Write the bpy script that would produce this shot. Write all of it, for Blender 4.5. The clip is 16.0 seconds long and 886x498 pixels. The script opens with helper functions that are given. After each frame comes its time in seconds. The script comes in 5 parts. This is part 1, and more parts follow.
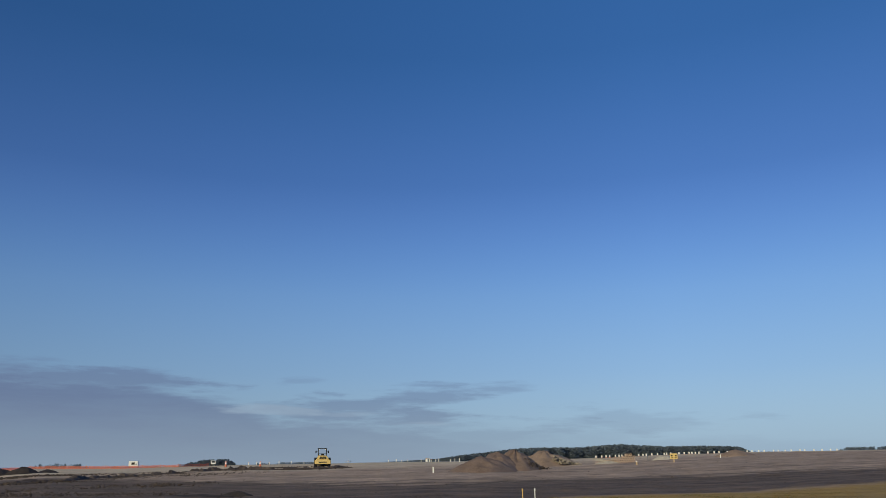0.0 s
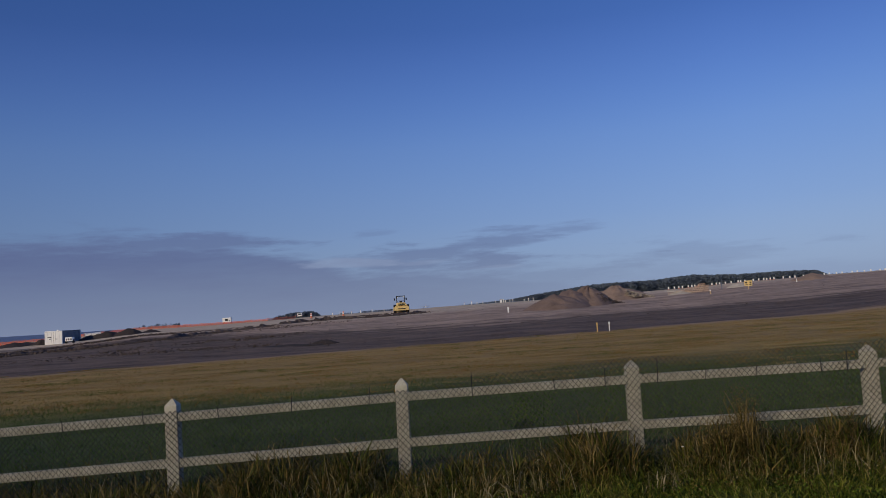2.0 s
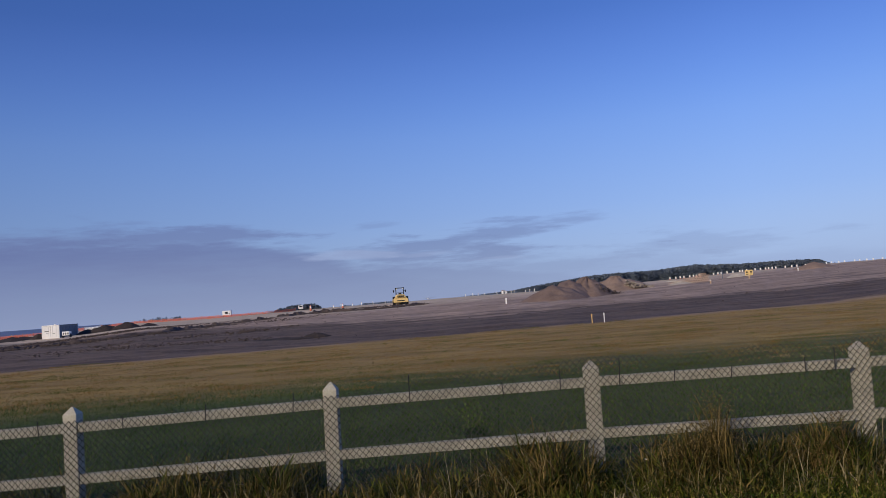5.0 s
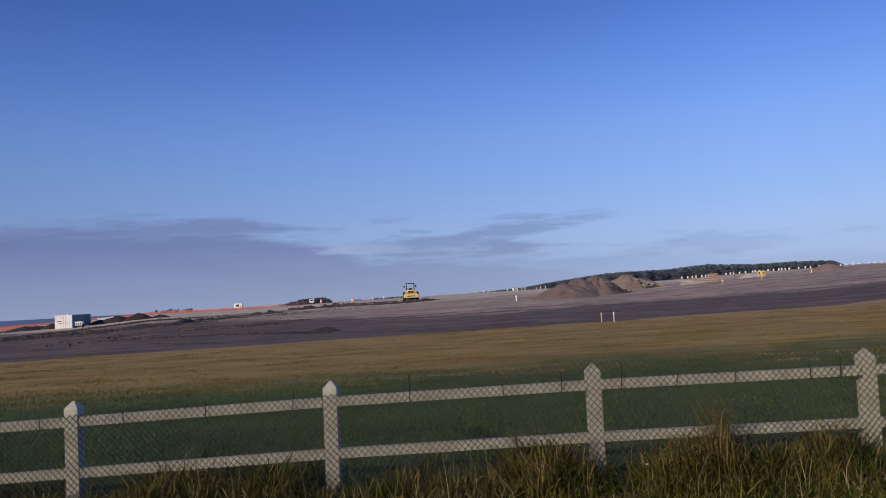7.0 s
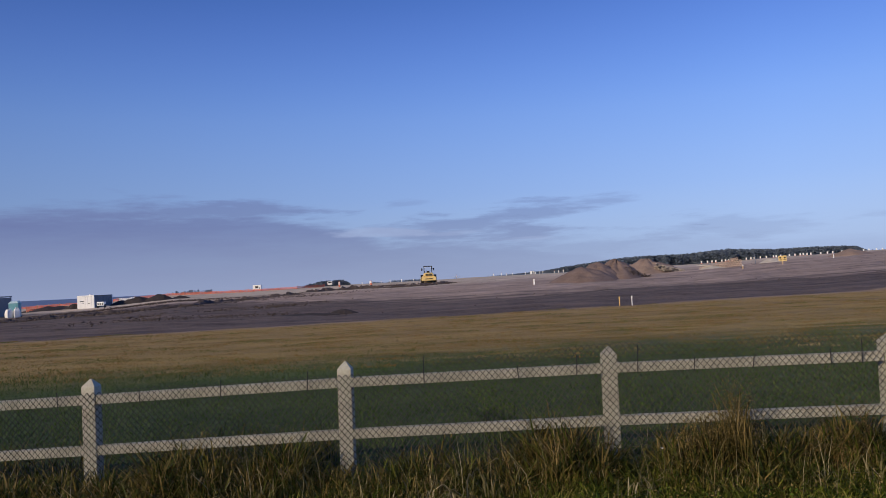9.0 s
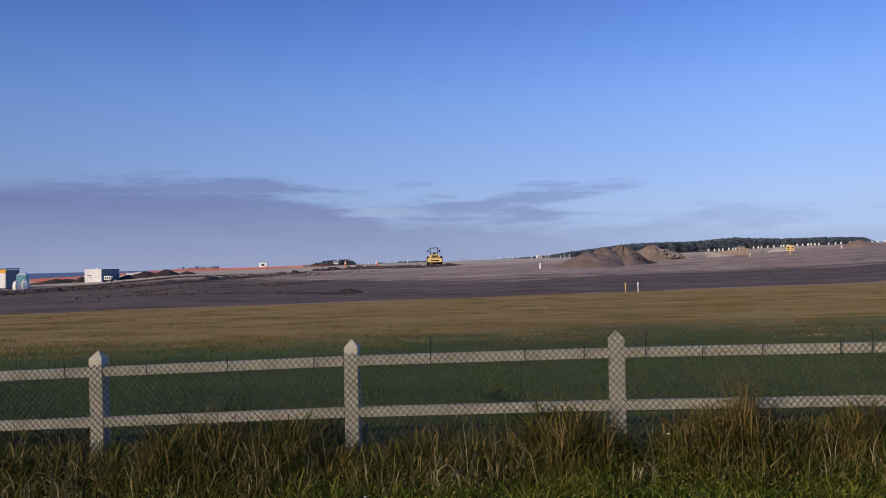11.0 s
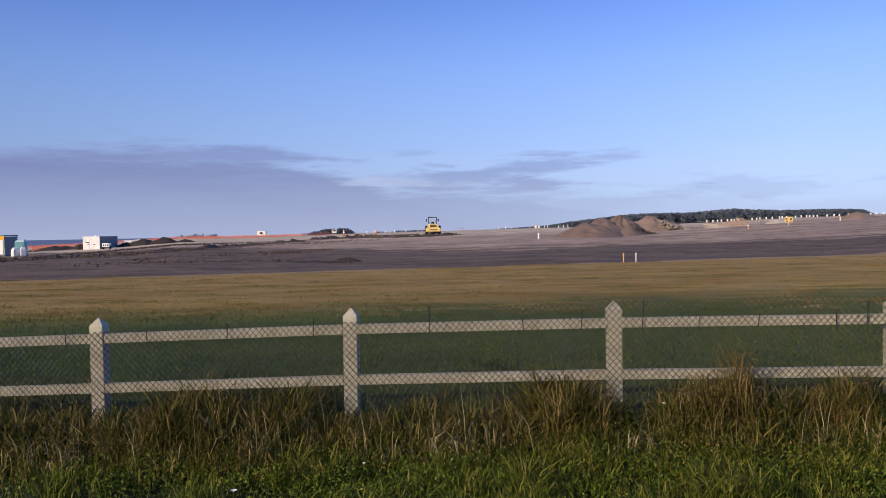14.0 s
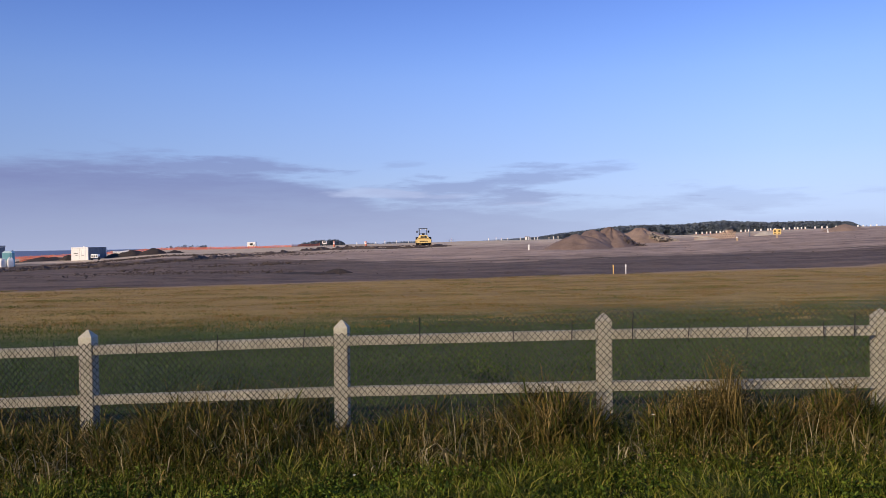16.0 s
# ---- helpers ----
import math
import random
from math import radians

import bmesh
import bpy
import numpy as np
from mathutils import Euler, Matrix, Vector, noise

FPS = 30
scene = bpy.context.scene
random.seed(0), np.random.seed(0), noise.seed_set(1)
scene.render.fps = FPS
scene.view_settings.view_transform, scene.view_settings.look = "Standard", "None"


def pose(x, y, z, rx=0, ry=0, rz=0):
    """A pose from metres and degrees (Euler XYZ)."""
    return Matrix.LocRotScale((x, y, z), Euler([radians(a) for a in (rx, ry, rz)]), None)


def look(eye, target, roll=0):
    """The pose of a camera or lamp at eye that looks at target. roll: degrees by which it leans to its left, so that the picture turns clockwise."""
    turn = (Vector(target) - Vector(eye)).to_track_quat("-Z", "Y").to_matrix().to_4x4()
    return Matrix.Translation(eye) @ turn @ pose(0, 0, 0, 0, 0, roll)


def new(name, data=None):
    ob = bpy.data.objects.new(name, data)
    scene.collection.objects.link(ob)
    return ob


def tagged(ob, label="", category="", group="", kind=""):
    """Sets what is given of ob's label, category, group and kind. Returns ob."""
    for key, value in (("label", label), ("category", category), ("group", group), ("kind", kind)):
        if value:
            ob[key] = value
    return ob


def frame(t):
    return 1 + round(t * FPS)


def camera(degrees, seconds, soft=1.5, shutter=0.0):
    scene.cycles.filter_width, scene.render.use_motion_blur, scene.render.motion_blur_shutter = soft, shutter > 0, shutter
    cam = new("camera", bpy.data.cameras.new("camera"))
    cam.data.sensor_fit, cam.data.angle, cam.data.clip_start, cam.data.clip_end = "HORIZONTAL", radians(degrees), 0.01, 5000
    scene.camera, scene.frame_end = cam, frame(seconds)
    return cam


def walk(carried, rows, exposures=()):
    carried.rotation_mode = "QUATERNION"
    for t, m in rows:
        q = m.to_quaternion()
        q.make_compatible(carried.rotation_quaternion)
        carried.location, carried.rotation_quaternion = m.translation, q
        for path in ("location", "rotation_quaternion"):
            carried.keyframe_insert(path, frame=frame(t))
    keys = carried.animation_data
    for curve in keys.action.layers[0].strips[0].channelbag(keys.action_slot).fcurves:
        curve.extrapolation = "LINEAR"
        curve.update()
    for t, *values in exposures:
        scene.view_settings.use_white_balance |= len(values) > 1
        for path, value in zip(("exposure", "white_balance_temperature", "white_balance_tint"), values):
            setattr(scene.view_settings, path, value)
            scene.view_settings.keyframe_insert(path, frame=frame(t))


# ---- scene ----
cam = camera(60.69, 16.0, 0.6)
PATH = [
    (0.0, pose(-0.632, -1.017, 1.621, 105.81, 0.35, -7.86)),
    (0.5, pose(-0.578, -0.954, 1.649, 101.71, 0.99, -6.69)),
    (1.0, pose(-0.585, -0.942, 1.629, 98.30, 1.41, -4.74)),
    (1.5, pose(-0.591, -0.918, 1.621, 96.58, 1.71, -3.30)),
    (2.0, pose(-0.625, -0.844, 1.626, 94.44, 3.60, -2.27)),
    (2.5, pose(-0.644, -0.788, 1.624, 95.87, 3.47, -2.71)),
    (3.0, pose(-0.531, -0.666, 1.602, 95.16, 4.20, -2.21)),
    (3.5, pose(-0.421, -0.488, 1.595, 93.44, 3.33, -0.82)),
    (4.0, pose(-0.329, -0.274, 1.613, 94.73, 2.49, -2.05)),
    (4.2, pose(-0.257, -0.221, 1.600, 94.01, 3.95, -2.44)),
    (6.5, pose(0.005, -0.021, 1.647, 93.72, 3.39, -1.40)),
    (7.0, pose(0.004, -0.059, 1.641, 93.55, 3.08, -1.27)),
    (7.5, pose(0.006, -0.054, 1.641, 93.13, 2.99, -0.37)),
    (8.0, pose(0.011, -0.024, 1.637, 92.74, 2.97, -0.02)),
    (10.3, pose(0.037, -0.002, 1.622, 92.09, 2.46, 0.09)),
    (10.5, pose(0.008, 0.008, 1.624, 91.98, 2.44, 0.11)),
    (11.0, pose(0.001, 0.017, 1.617, 90.99, 1.39, 0.51)),
    (11.5, pose(0.004, -0.005, 1.621, 90.53, 2.38, 0.90)),
    (12.0, pose(0.005, 0.006, 1.617, 90.10, 2.30, 1.39)),
    (12.5, pose(0.001, -0.004, 1.620, 89.83, 1.35, 0.28)),
    (13.0, pose(-0.000, 0.003, 1.620, 89.39, 1.29, 0.88)),
    (13.5, pose(-0.004, 0.000, 1.616, 88.99, 1.09, 0.79)),
    (14.0, pose(-0.004, 0.008, 1.619, 88.67, 1.03, 0.39)),
    (14.5, pose(0.000, 0.000, 1.620, 88.63, 1.00, -0.00)),
    (15.0, pose(-0.000, -0.005, 1.622, 89.11, 1.68, -0.07)),
    (15.5, pose(-0.005, -0.015, 1.621, 89.50, 1.28, -0.14)),
    (16.0, pose(-0.006, -0.011, 1.622, 89.52, 0.94, -0.33)),
]
EXPOSURES = [(0.0, -0.33, 6750, -8), (0.5, -0.58, 6650, -9), (1.0, -0.68, 6600, -1), (1.5, -0.71, 6150, 8), (2.0, -0.68, 6200, 8), (2.5, -0.56, 6150, 11), (3.0, -0.52, 6100, 11), (3.5, -0.50, 6100, 11), (4.0, -0.38, 6100, 11), (6.5, -0.22, 6150, 11), (8.0, -0.18, 6200, 11), (10.5, -0.10, 6300, 11), (12.5, 0.04, 6400, 11), (14.0, 0.23, 6600, 12), (14.5, 0.26, 6650, 12), (16.0, 0.25, 6650, 12)]
walk(cam, PATH, EXPOSURES)

# ---- sky, sun ----
SUN_FROM = Vector((-0.72, -0.69, 0.37)).normalized()
world = bpy.data.worlds.new("sky")
scene.world = world
world.use_nodes = True
wn, wl = world.node_tree.nodes, world.node_tree.links
wn.clear()


def node(nodes, kind, **sets):
    n = nodes.new(kind)
    for key, value in sets.items():
        n.inputs[key].default_value = value
    return n


sky = wn.new("ShaderNodeTexSky")
sky.sky_type, sky.sun_disc = "NISHITA", False
sky.sun_elevation = math.asin(SUN_FROM.z)
sky.sun_rotation = math.atan2(SUN_FROM.x, SUN_FROM.y)
sky.air_density, sky.dust_density, sky.ozone_density = 1.0, 0.6, 2.0


def wcalc(op, a, c=0.0, d=0.0):
    k = wn.new("ShaderNodeMath")
    k.operation = op
    for i, v in enumerate((a, c, d)):
        if isinstance(v, (int, float)):
            k.inputs[i].default_value = v
        else:
            wl.new(v, k.inputs[i])
    return k.outputs[0]


def wramp(value, stops):
    r = wn.new("ShaderNodeValToRGB")
    e = r.color_ramp.elements
    e[0].position, e[0].color = stops[0][0], (*stops[0][1], 1)
    e[1].position, e[1].color = stops[-1][0], (*stops[-1][1], 1)
    for p, c in stops[1:-1]:
        e.new(p).color = (*c, 1)
    r.color_ramp.interpolation = "B_SPLINE" if len(stops) > 7 and stops[0][1][0] != stops[0][1][2] else "LINEAR"
    wl.new(value, r.inputs[0])
    return r.outputs[0]


def wmix(f, a, c):
    k = wn.new("ShaderNodeMix")
    k.data_type = "RGBA"
    for i, v in ((0, f), (6, a), (7, c)):
        if isinstance(v, (int, float)):
            k.inputs[i].default_value = v
        elif isinstance(v, tuple):
            k.inputs[i].default_value = (*v, 1)
        else:
            wl.new(v, k.inputs[i])
    return k.outputs[2]


# clear air: pale at the horizon, deep blue overhead
way = wn.new("ShaderNodeTexCoord")
axes = wn.new("ShaderNodeSeparateXYZ")
wl.new(way.outputs["Generated"], axes.inputs[0])
up = wcalc("MAXIMUM", axes.outputs[2], 0.0)
clear = wramp(up, [(0.0, (0.36, 0.46, 0.69)), (0.05, (0.40, 0.53, 0.80)), (0.11, (0.33, 0.50, 0.88)), (0.21, (0.215, 0.40, 0.90)), (0.28, (0.14, 0.29, 0.80)),
                   (0.35, (0.088, 0.20, 0.64)), (0.5, (0.036, 0.135, 0.45)), (1.0, (0.025, 0.09, 0.33))])
dim = wn.new("ShaderNodeVectorMath")
dim.operation = "SCALE"
wl.new(sky.outputs[0], dim.inputs[0])
dim.inputs["Scale"].default_value = 0.11
base = wmix(0.93, dim.outputs[0], clear)
# the air is deepest a quarter turn away from the sun
quarter = wcalc("MULTIPLY_ADD", wcalc("ARCTAN2", axes.outputs[0], axes.outputs[1]), 0.42, 0.94)
deep = wn.new("ShaderNodeVectorMath")
deep.operation = "SCALE"
wl.new(base, deep.inputs[0])
wl.new(wcalc("MINIMUM", wcalc("MAXIMUM", quarter, 0.66), 1.12), deep.inputs["Scale"])
base = deep.outputs[0]
# a low sheet of grey cloud that thins out to one side
turn_of = wcalc("ARCTAN2", axes.outputs[0], axes.outputs[1])
lay = wn.new("ShaderNodeCombineXYZ")
wl.new(wcalc("MULTIPLY", turn_of, 3.2), lay.inputs[0])
wl.new(wcalc("MULTIPLY", axes.outputs[2], 20.0), lay.inputs[1])
puff = node(wn, "ShaderNodeTexNoise", Scale=1.0, Detail=7.0, Roughness=0.55)
wl.new(lay.outputs[0], puff.inputs["Vector"])
lay2 = wn.new("ShaderNodeCombineXYZ")
wl.new(wcalc("MULTIPLY", turn_of, 7.0), lay2.inputs[0])
wl.new(wcalc("MULTIPLY", axes.outputs[2], 48.0), lay2.inputs[1])
streak = node(wn, "ShaderNodeTexNoise", Scale=1.0, Detail=6.0, Roughness=0.6)
wl.new(lay2.outputs[0], streak.inputs["Vector"])
side = wcalc("MULTIPLY_ADD", turn_of, 0.5, 0.5)
top = wramp(side, [(0.0, (0.122,) * 3), (0.23, (0.113,) * 3), (0.31, (0.111,) * 3), (0.385, (0.103,) * 3), (0.426, (0.087,) * 3), (0.462, (0.067,) * 3), (0.50, (0.058,) * 3), (0.58, (0.048,) * 3), (0.65, (0.036,) * 3), (1.0, (0.03,) * 3)])
amount = wramp(side, [(0.0, (0.95,) * 3), (0.42, (0.93,) * 3), (0.48, (0.84,) * 3), (0.55, (0.70,) * 3), (0.60, (0.48,) * 3), (0.66, (0.26,) * 3), (0.75, (0.18,) * 3), (1.0, (0.0,) * 3)])
gap = wcalc("SUBTRACT", top, axes.outputs[2])
gap = wcalc("ADD", gap, wcalc("MULTIPLY", wcalc("SUBTRACT", puff.outputs[0], 0.5), 0.085))
gap = wcalc("ADD", gap, wcalc("MULTIPLY", wcalc("SUBTRACT", streak.outputs[0], 0.5), 0.06))
soft_edge = wn.new("ShaderNodeMapRange")
soft_edge.interpolation_type = "SMOOTHSTEP"
soft_edge.inputs[1].default_value, soft_edge.inputs[2].default_value = -0.003, 0.020
wl.new(gap, soft_edge.inputs[0])
cover = wcalc("MULTIPLY", soft_edge.outputs[0], amount)
holes = wn.new("ShaderNodeMapRange")
holes.inputs[1].default_value, holes.inputs[2].default_value, holes.inputs[3].default_value, holes.inputs[4].default_value = 0.30, 0.62, 1.0, 0.80
wl.new(streak.outputs[0], holes.inputs[0])
cover = wcalc("MULTIPLY", cover, holes.outputs[0])
# loose wisps ahead
lay3 = wn.new("ShaderNodeCombineXYZ")
wl.new(wcalc("MULTIPLY", turn_of, 5.0), lay3.inputs[0])
wl.new(wcalc("MULTIPLY", axes.outputs[2], 36.0), lay3.inputs[1])
lay3.inputs[2].default_value = 3.7
wisp = node(wn, "ShaderNodeTexNoise", Scale=1.0, Detail=6.0, Roughness=0.55)
wl.new(lay3.outputs[0], wisp.inputs["Vector"])
warp = wcalc("MULTIPLY_ADD", wisp.outputs[0], 3.2, -1.6)
fray = wcalc("MULTIPLY_ADD", streak.outputs[0], 5.0, -2.5)


def cloudlet(turn_mid, high_mid, turn_half, high_half, strength):
    """A frayed lens of cloud at a bearing and height."""
    a = wcalc("MULTIPLY", wcalc("SUBTRACT", turn_of, turn_mid), 1 / turn_half)
    c = wcalc("MULTIPLY", wcalc("SUBTRACT", axes.outputs[2], high_mid), 1 / high_half)
    d = wcalc("SQRT", wcalc("ADD", wcalc("MULTIPLY", a, a), wcalc("MULTIPLY", c, c)))
    d = wcalc("ADD", wcalc("ADD", d, warp), fray)
    k = wn.new("ShaderNodeMapRange")
    k.interpolation_type = "SMOOTHSTEP"
    k.inputs[1].default_value, k.inputs[2].default_value, k.inputs[3].default_value, k.inputs[4].default_value = 0.15, 1.25, strength, 0.0
    wl.new(d, k.inputs[0])
    return k.outputs[0]


for lens in ((0.030, 0.072, 0.085, 0.013, 0.55), (0.130, 0.085, 0.080, 0.011, 0.48), (0.215, 0.092, 0.045, 0.007, 0.34), (0.10, 0.056, 0.15, 0.015, 0.62),
             (0.385, 0.049, 0.09, 0.015, 0.24), (-0.055, 0.102, 0.03, 0.005, 0.22), (-0.26, 0.100, 0.10, 0.011, 0.62), (0.24, 0.036, 0.16, 0.012, 0.36)):
    cover = wcalc("MAXIMUM", cover, cloudlet(*lens))
grey = wramp(up, [(0.0, (0.33, 0.38, 0.56)), (0.035, (0.265, 0.315, 0.505)), (0.08, (0.178, 0.218, 0.42)), (0.14, (0.165, 0.20, 0.41))])
full = wmix(cover, base, grey)
# thin sunlit edges of the sheet
for lens in ((-0.090, 0.066, 0.055, 0.005, 0.55), (0.14, 0.048, 0.06, 0.004, 0.45), (0.03, 0.061, 0.03, 0.003, 0.35)):
    full = wmix(cloudlet(*lens), full, (0.42, 0.50, 0.72))
out = wn.new("ShaderNodeOutputWorld")
back = node(wn, "ShaderNodeBackground", Strength=1.0)
wl.new(full, back.inputs[0])
wl.new(back.outputs[0], out.inputs[0])

sun_data = bpy.data.lights.new("sun", "SUN")
sun_data.energy, sun_data.angle, sun_data.color = 4.2, radians(0.6), (1.0, 0.82, 0.59)
sun = new("sun", sun_data)
sun.matrix_world = look(SUN_FROM * 50, (0, 0, 0))


# ---- materials ----
def blank(name, rough=0.9, metal=0.0):
    m = bpy.data.materials.new(name)
    m.use_nodes = True
    b = m.node_tree.nodes["Principled BSDF"]
    b.inputs["Roughness"].default_value, b.inputs["Metallic"].default_value = rough, metal
    b.inputs["Specular IOR Level"].default_value = 0.3
    return m, m.node_tree.nodes, m.node_tree.links, b


def ramp_of(nodes, stops):
    r = nodes.new("ShaderNodeValToRGB")
    e = r.color_ramp.elements
    e[0].position, e[0].color = stops[0][0], (*stops[0][1], 1)
    e[1].position, e[1].color = stops[-1][0], (*stops[-1][1], 1)
    for p, c in stops[1:-1]:
        e.new(p).color = (*c, 1)
    return r


def surface(name, dark, light, scale=4.0, fine=40.0, rough=0.85, metal=0.0, bump=0.3, depth=0.01, mottle=0.5):
    """Two scales of noise between two colours, with fine relief."""
    m, n, l, b = blank(name, rough, metal)
    co = n.new("ShaderNodeTexCoord")
    big = node(n, "ShaderNodeTexNoise", Scale=scale, Detail=5.0, Roughness=0.6)
    small = node(n, "ShaderNodeTexNoise", Scale=fine, Detail=4.0, Roughness=0.6)
    for k in (big, small):
        l.new(co.outputs["Object"], k.inputs["Vector"])
    mix = n.new("ShaderNodeMix")
    mix.inputs[0].default_value = mottle
    l.new(big.outputs[0], mix.inputs[2])
    l.new(small.outputs[0], mix.inputs[3])
    r = ramp_of(n, [(0.32, dark), (0.68, light)])
    l.new(mix.outputs[0], r.inputs[0])
    l.new(r.outputs[0], b.inputs["Base Color"])
    bp = node(n, "ShaderNodeBump", Strength=bump, Distance=depth)
    l.new(small.outputs[0], bp.inputs["Height"])
    l.new(bp.outputs[0], b.inputs["Normal"])
    return m


def blades_material(name, stops, rough=0.6, trans=0.25, stretch=(0.9, 0.9, 0.9), patch=0.45):
    """Each blade takes its own colour."""
    m, n, l, b = blank(name, rough)
    b.inputs["Specular IOR Level"].default_value = 0.12
    g = n.new("ShaderNodeNewGeometry")
    r = ramp_of(n, stops)
    lay = node(n, "ShaderNodeMapping", Scale=stretch)
    l.new(g.outputs["Position"], lay.inputs["Vector"])
    big = node(n, "ShaderNodeTexNoise", Scale=1.0, Detail=4.0, Roughness=0.6)
    l.new(lay.outputs[0], big.inputs["Vector"])
    add = n.new("ShaderNodeMix")
    add.inputs[0].default_value = patch
    l.new(g.outputs["Random Per Island"], add.inputs[2])
    l.new(big.outputs[0], add.inputs[3])
    l.new(add.outputs[0], r.inputs[0])
    l.new(r.outputs[0], b.inputs["Base Color"])
    t = n.new("ShaderNodeBsdfTranslucent")
    l.new(r.outputs[0], t.inputs[0])
    s = node(n, "ShaderNodeMixShader", Fac=trans)
    l.new(b.outputs[0], s.inputs[1])
    l.new(t.outputs[0], s.inputs[2])
    l.new(s.outputs[0], n["Material Output"].inputs[0])
    return m


CONCRETE = surface("weathered_concrete", (0.235, 0.220, 0.168), (0.53, 0.50, 0.40), 6, 90, 0.9, 0, 0.5, 0.004)
WIRE = surface("dull_wire", (0.024, 0.021, 0.015), (0.080, 0.071, 0.052), 3, 200, 0.7, 0.0)
SOIL = surface("brown_soil", (0.125, 0.088, 0.072), (0.235, 0.170, 0.142), 0.6, 6, 0.95, 0, 0.8, 0.06)
SAND = surface("sandy_soil", (0.175, 0.125, 0.098), (0.32, 0.235, 0.185), 0.6, 6, 0.95, 0, 0.8, 0.06)
DARK_SOIL = surface("dark_topsoil", (0.022, 0.018, 0.018), (0.065, 0.05, 0.042), 0.8, 8, 0.95, 0, 0.9, 0.06)
CLOD = surface("soil_clods", (0.035, 0.026, 0.022), (0.13, 0.097, 0.076), 0.8, 8, 0.95, 0, 0.8, 0.05)
RUBBLE = surface("broken_concrete", (0.16, 0.135, 0.115), (0.42, 0.37, 0.31), 2, 20, 0.95, 0, 0.8, 0.03)
DUG_SOIL = surface("freshly_dug_soil", (0.026, 0.021, 0.021), (0.125, 0.096, 0.084), 1.4, 7, 0.95, 0, 0.9, 0.08)
GRAVEL = surface("pale_gravel", (0.32, 0.28, 0.23), (0.55, 0.50, 0.43), 2, 20, 0.95, 0, 0.8, 0.03)
WHITE = surface("white_painted_steel", (0.76, 0.75, 0.71), (0.87, 0.86, 0.83), 1.5, 30, 0.5, 0, 0.1)
# GREY is real grey paint, and also shade painted onto white box sides
GREY = surface("grey_and_shaded_steel", (0.10, 0.12, 0.15), (0.17, 0.19, 0.22), 1.5, 30, 0.5, 0, 0.1)
DARK = surface("dark_rubber", (0.012, 0.012, 0.013), (0.03, 0.03, 0.03), 5, 60, 0.7)
YELLOW = surface("yellow_machine_paint", (0.64, 0.46, 0.17), (0.77, 0.58, 0.25), 2, 30, 0.45, 0, 0.1)
STEEL = surface("worn_steel", (0.25, 0.24, 0.22), (0.42, 0.40, 0.38), 3, 40, 0.45, 0.8)
ORANGE = surface("orange_mesh_plastic", (0.60, 0.14, 0.07), (0.74, 0.27, 0.16), 0.3, 10, 0.7, 0, 0.1)
TEAL = surface("teal_plastic", (0.13, 0.33, 0.36), (0.20, 0.42, 0.44), 2, 30, 0.5, 0, 0.1)
WOOD = surface("raw_timber", (0.42, 0.29, 0.16), (0.62, 0.46, 0.28), 6, 60, 0.85)
GLASS_DARK = surface("dark_glazing", (0.02, 0.025, 0.03), (0.04, 0.045, 0.05), 2, 20, 0.15)
PIPE = surface("clay_pipe", (0.44, 0.31, 0.24), (0.60, 0.45, 0.36), 3, 30, 0.8)


# ---- mesh helpers ----
def part(name, bm, material, parent=None, label="", smooth=False):
    me = bpy.data.meshes.new(name)
    bm.to_mesh(me)
    bm.free()
    me.materials.append(material)
    if smooth:
        me.polygons.foreach_set("use_smooth", [True] * len(me.polygons))
    ob = new(name, me)
    if parent:
        ob.parent = parent
    return tagged(ob, label)


def empty(name, x, y, z, label, category, group="", turn=0.0):
    ob = new(name)
    ob.matrix_basis = pose(x, y, z, 0, 0, turn)
    return tagged(ob, label, category, group)


def box(bm, x, y, z, sx, sy, sz, bevel=0.0, m=None):
    """A box centred at x, y with its base at z."""
    made = bmesh.ops.create_cube(bm, size=1.0, matrix=Matrix.Translation((x, y, z + sz / 2)) @ Matrix.Diagonal((sx, sy, sz, 1)))
    vs = made["verts"]
    if m is not None:
        bmesh.ops.transform(bm, matrix=m, verts=vs)
    if bevel:
        edges = list({e for v in vs for e in v.link_edges})
        bmesh.ops.bevel(bm, geom=edges, offset=bevel, segments=2, affect="EDGES", profile=0.6)
    return bm


def boxed(x, y, z, sx, sy, sz, bevel=0.0):
    return box(bmesh.new(), x, y, z, sx, sy, sz, bevel)


def rod(bm, a, b, r, r2=None, sides=10):
    a, b = Vector(a), Vector(b)
    q = (b - a).to_track_quat("Z", "Y").to_matrix().to_4x4()
    bmesh.ops.create_cone(bm, cap_ends=True, segments=sides, radius1=r, radius2=r if r2 is None else r2, depth=(b - a).length,
                          matrix=Matrix.Translation((a + b) / 2) @ q)
    return bm


def rodded(a, b, r, r2=None, sides=10):
    return rod(bmesh.new(), a, b, r, r2, sides)


def raw(name, verts, faces, material, parent=None):
    me = bpy.data.meshes.new(name)
    me.from_pydata(verts, [], faces)
    me.materials.append(material)
    ob = new(name, me)
    if parent:
        ob.parent = parent
    return ob


# ---- the lie of the land ----
BEARING = (-0.8, -0.57, -0.47, -0.36, -0.246, -0.137, 0.0, 0.05, 0.16, 0.35, 0.46, 0.585, 0.8)
RISE = (-0.0108, -0.0105, -0.0080, -0.003, -0.003, -0.0011, 0.0004, 0.0012, 0.0019, 0.0045, 0.0078, 0.0093, 0.0105)
EYE = 1.62


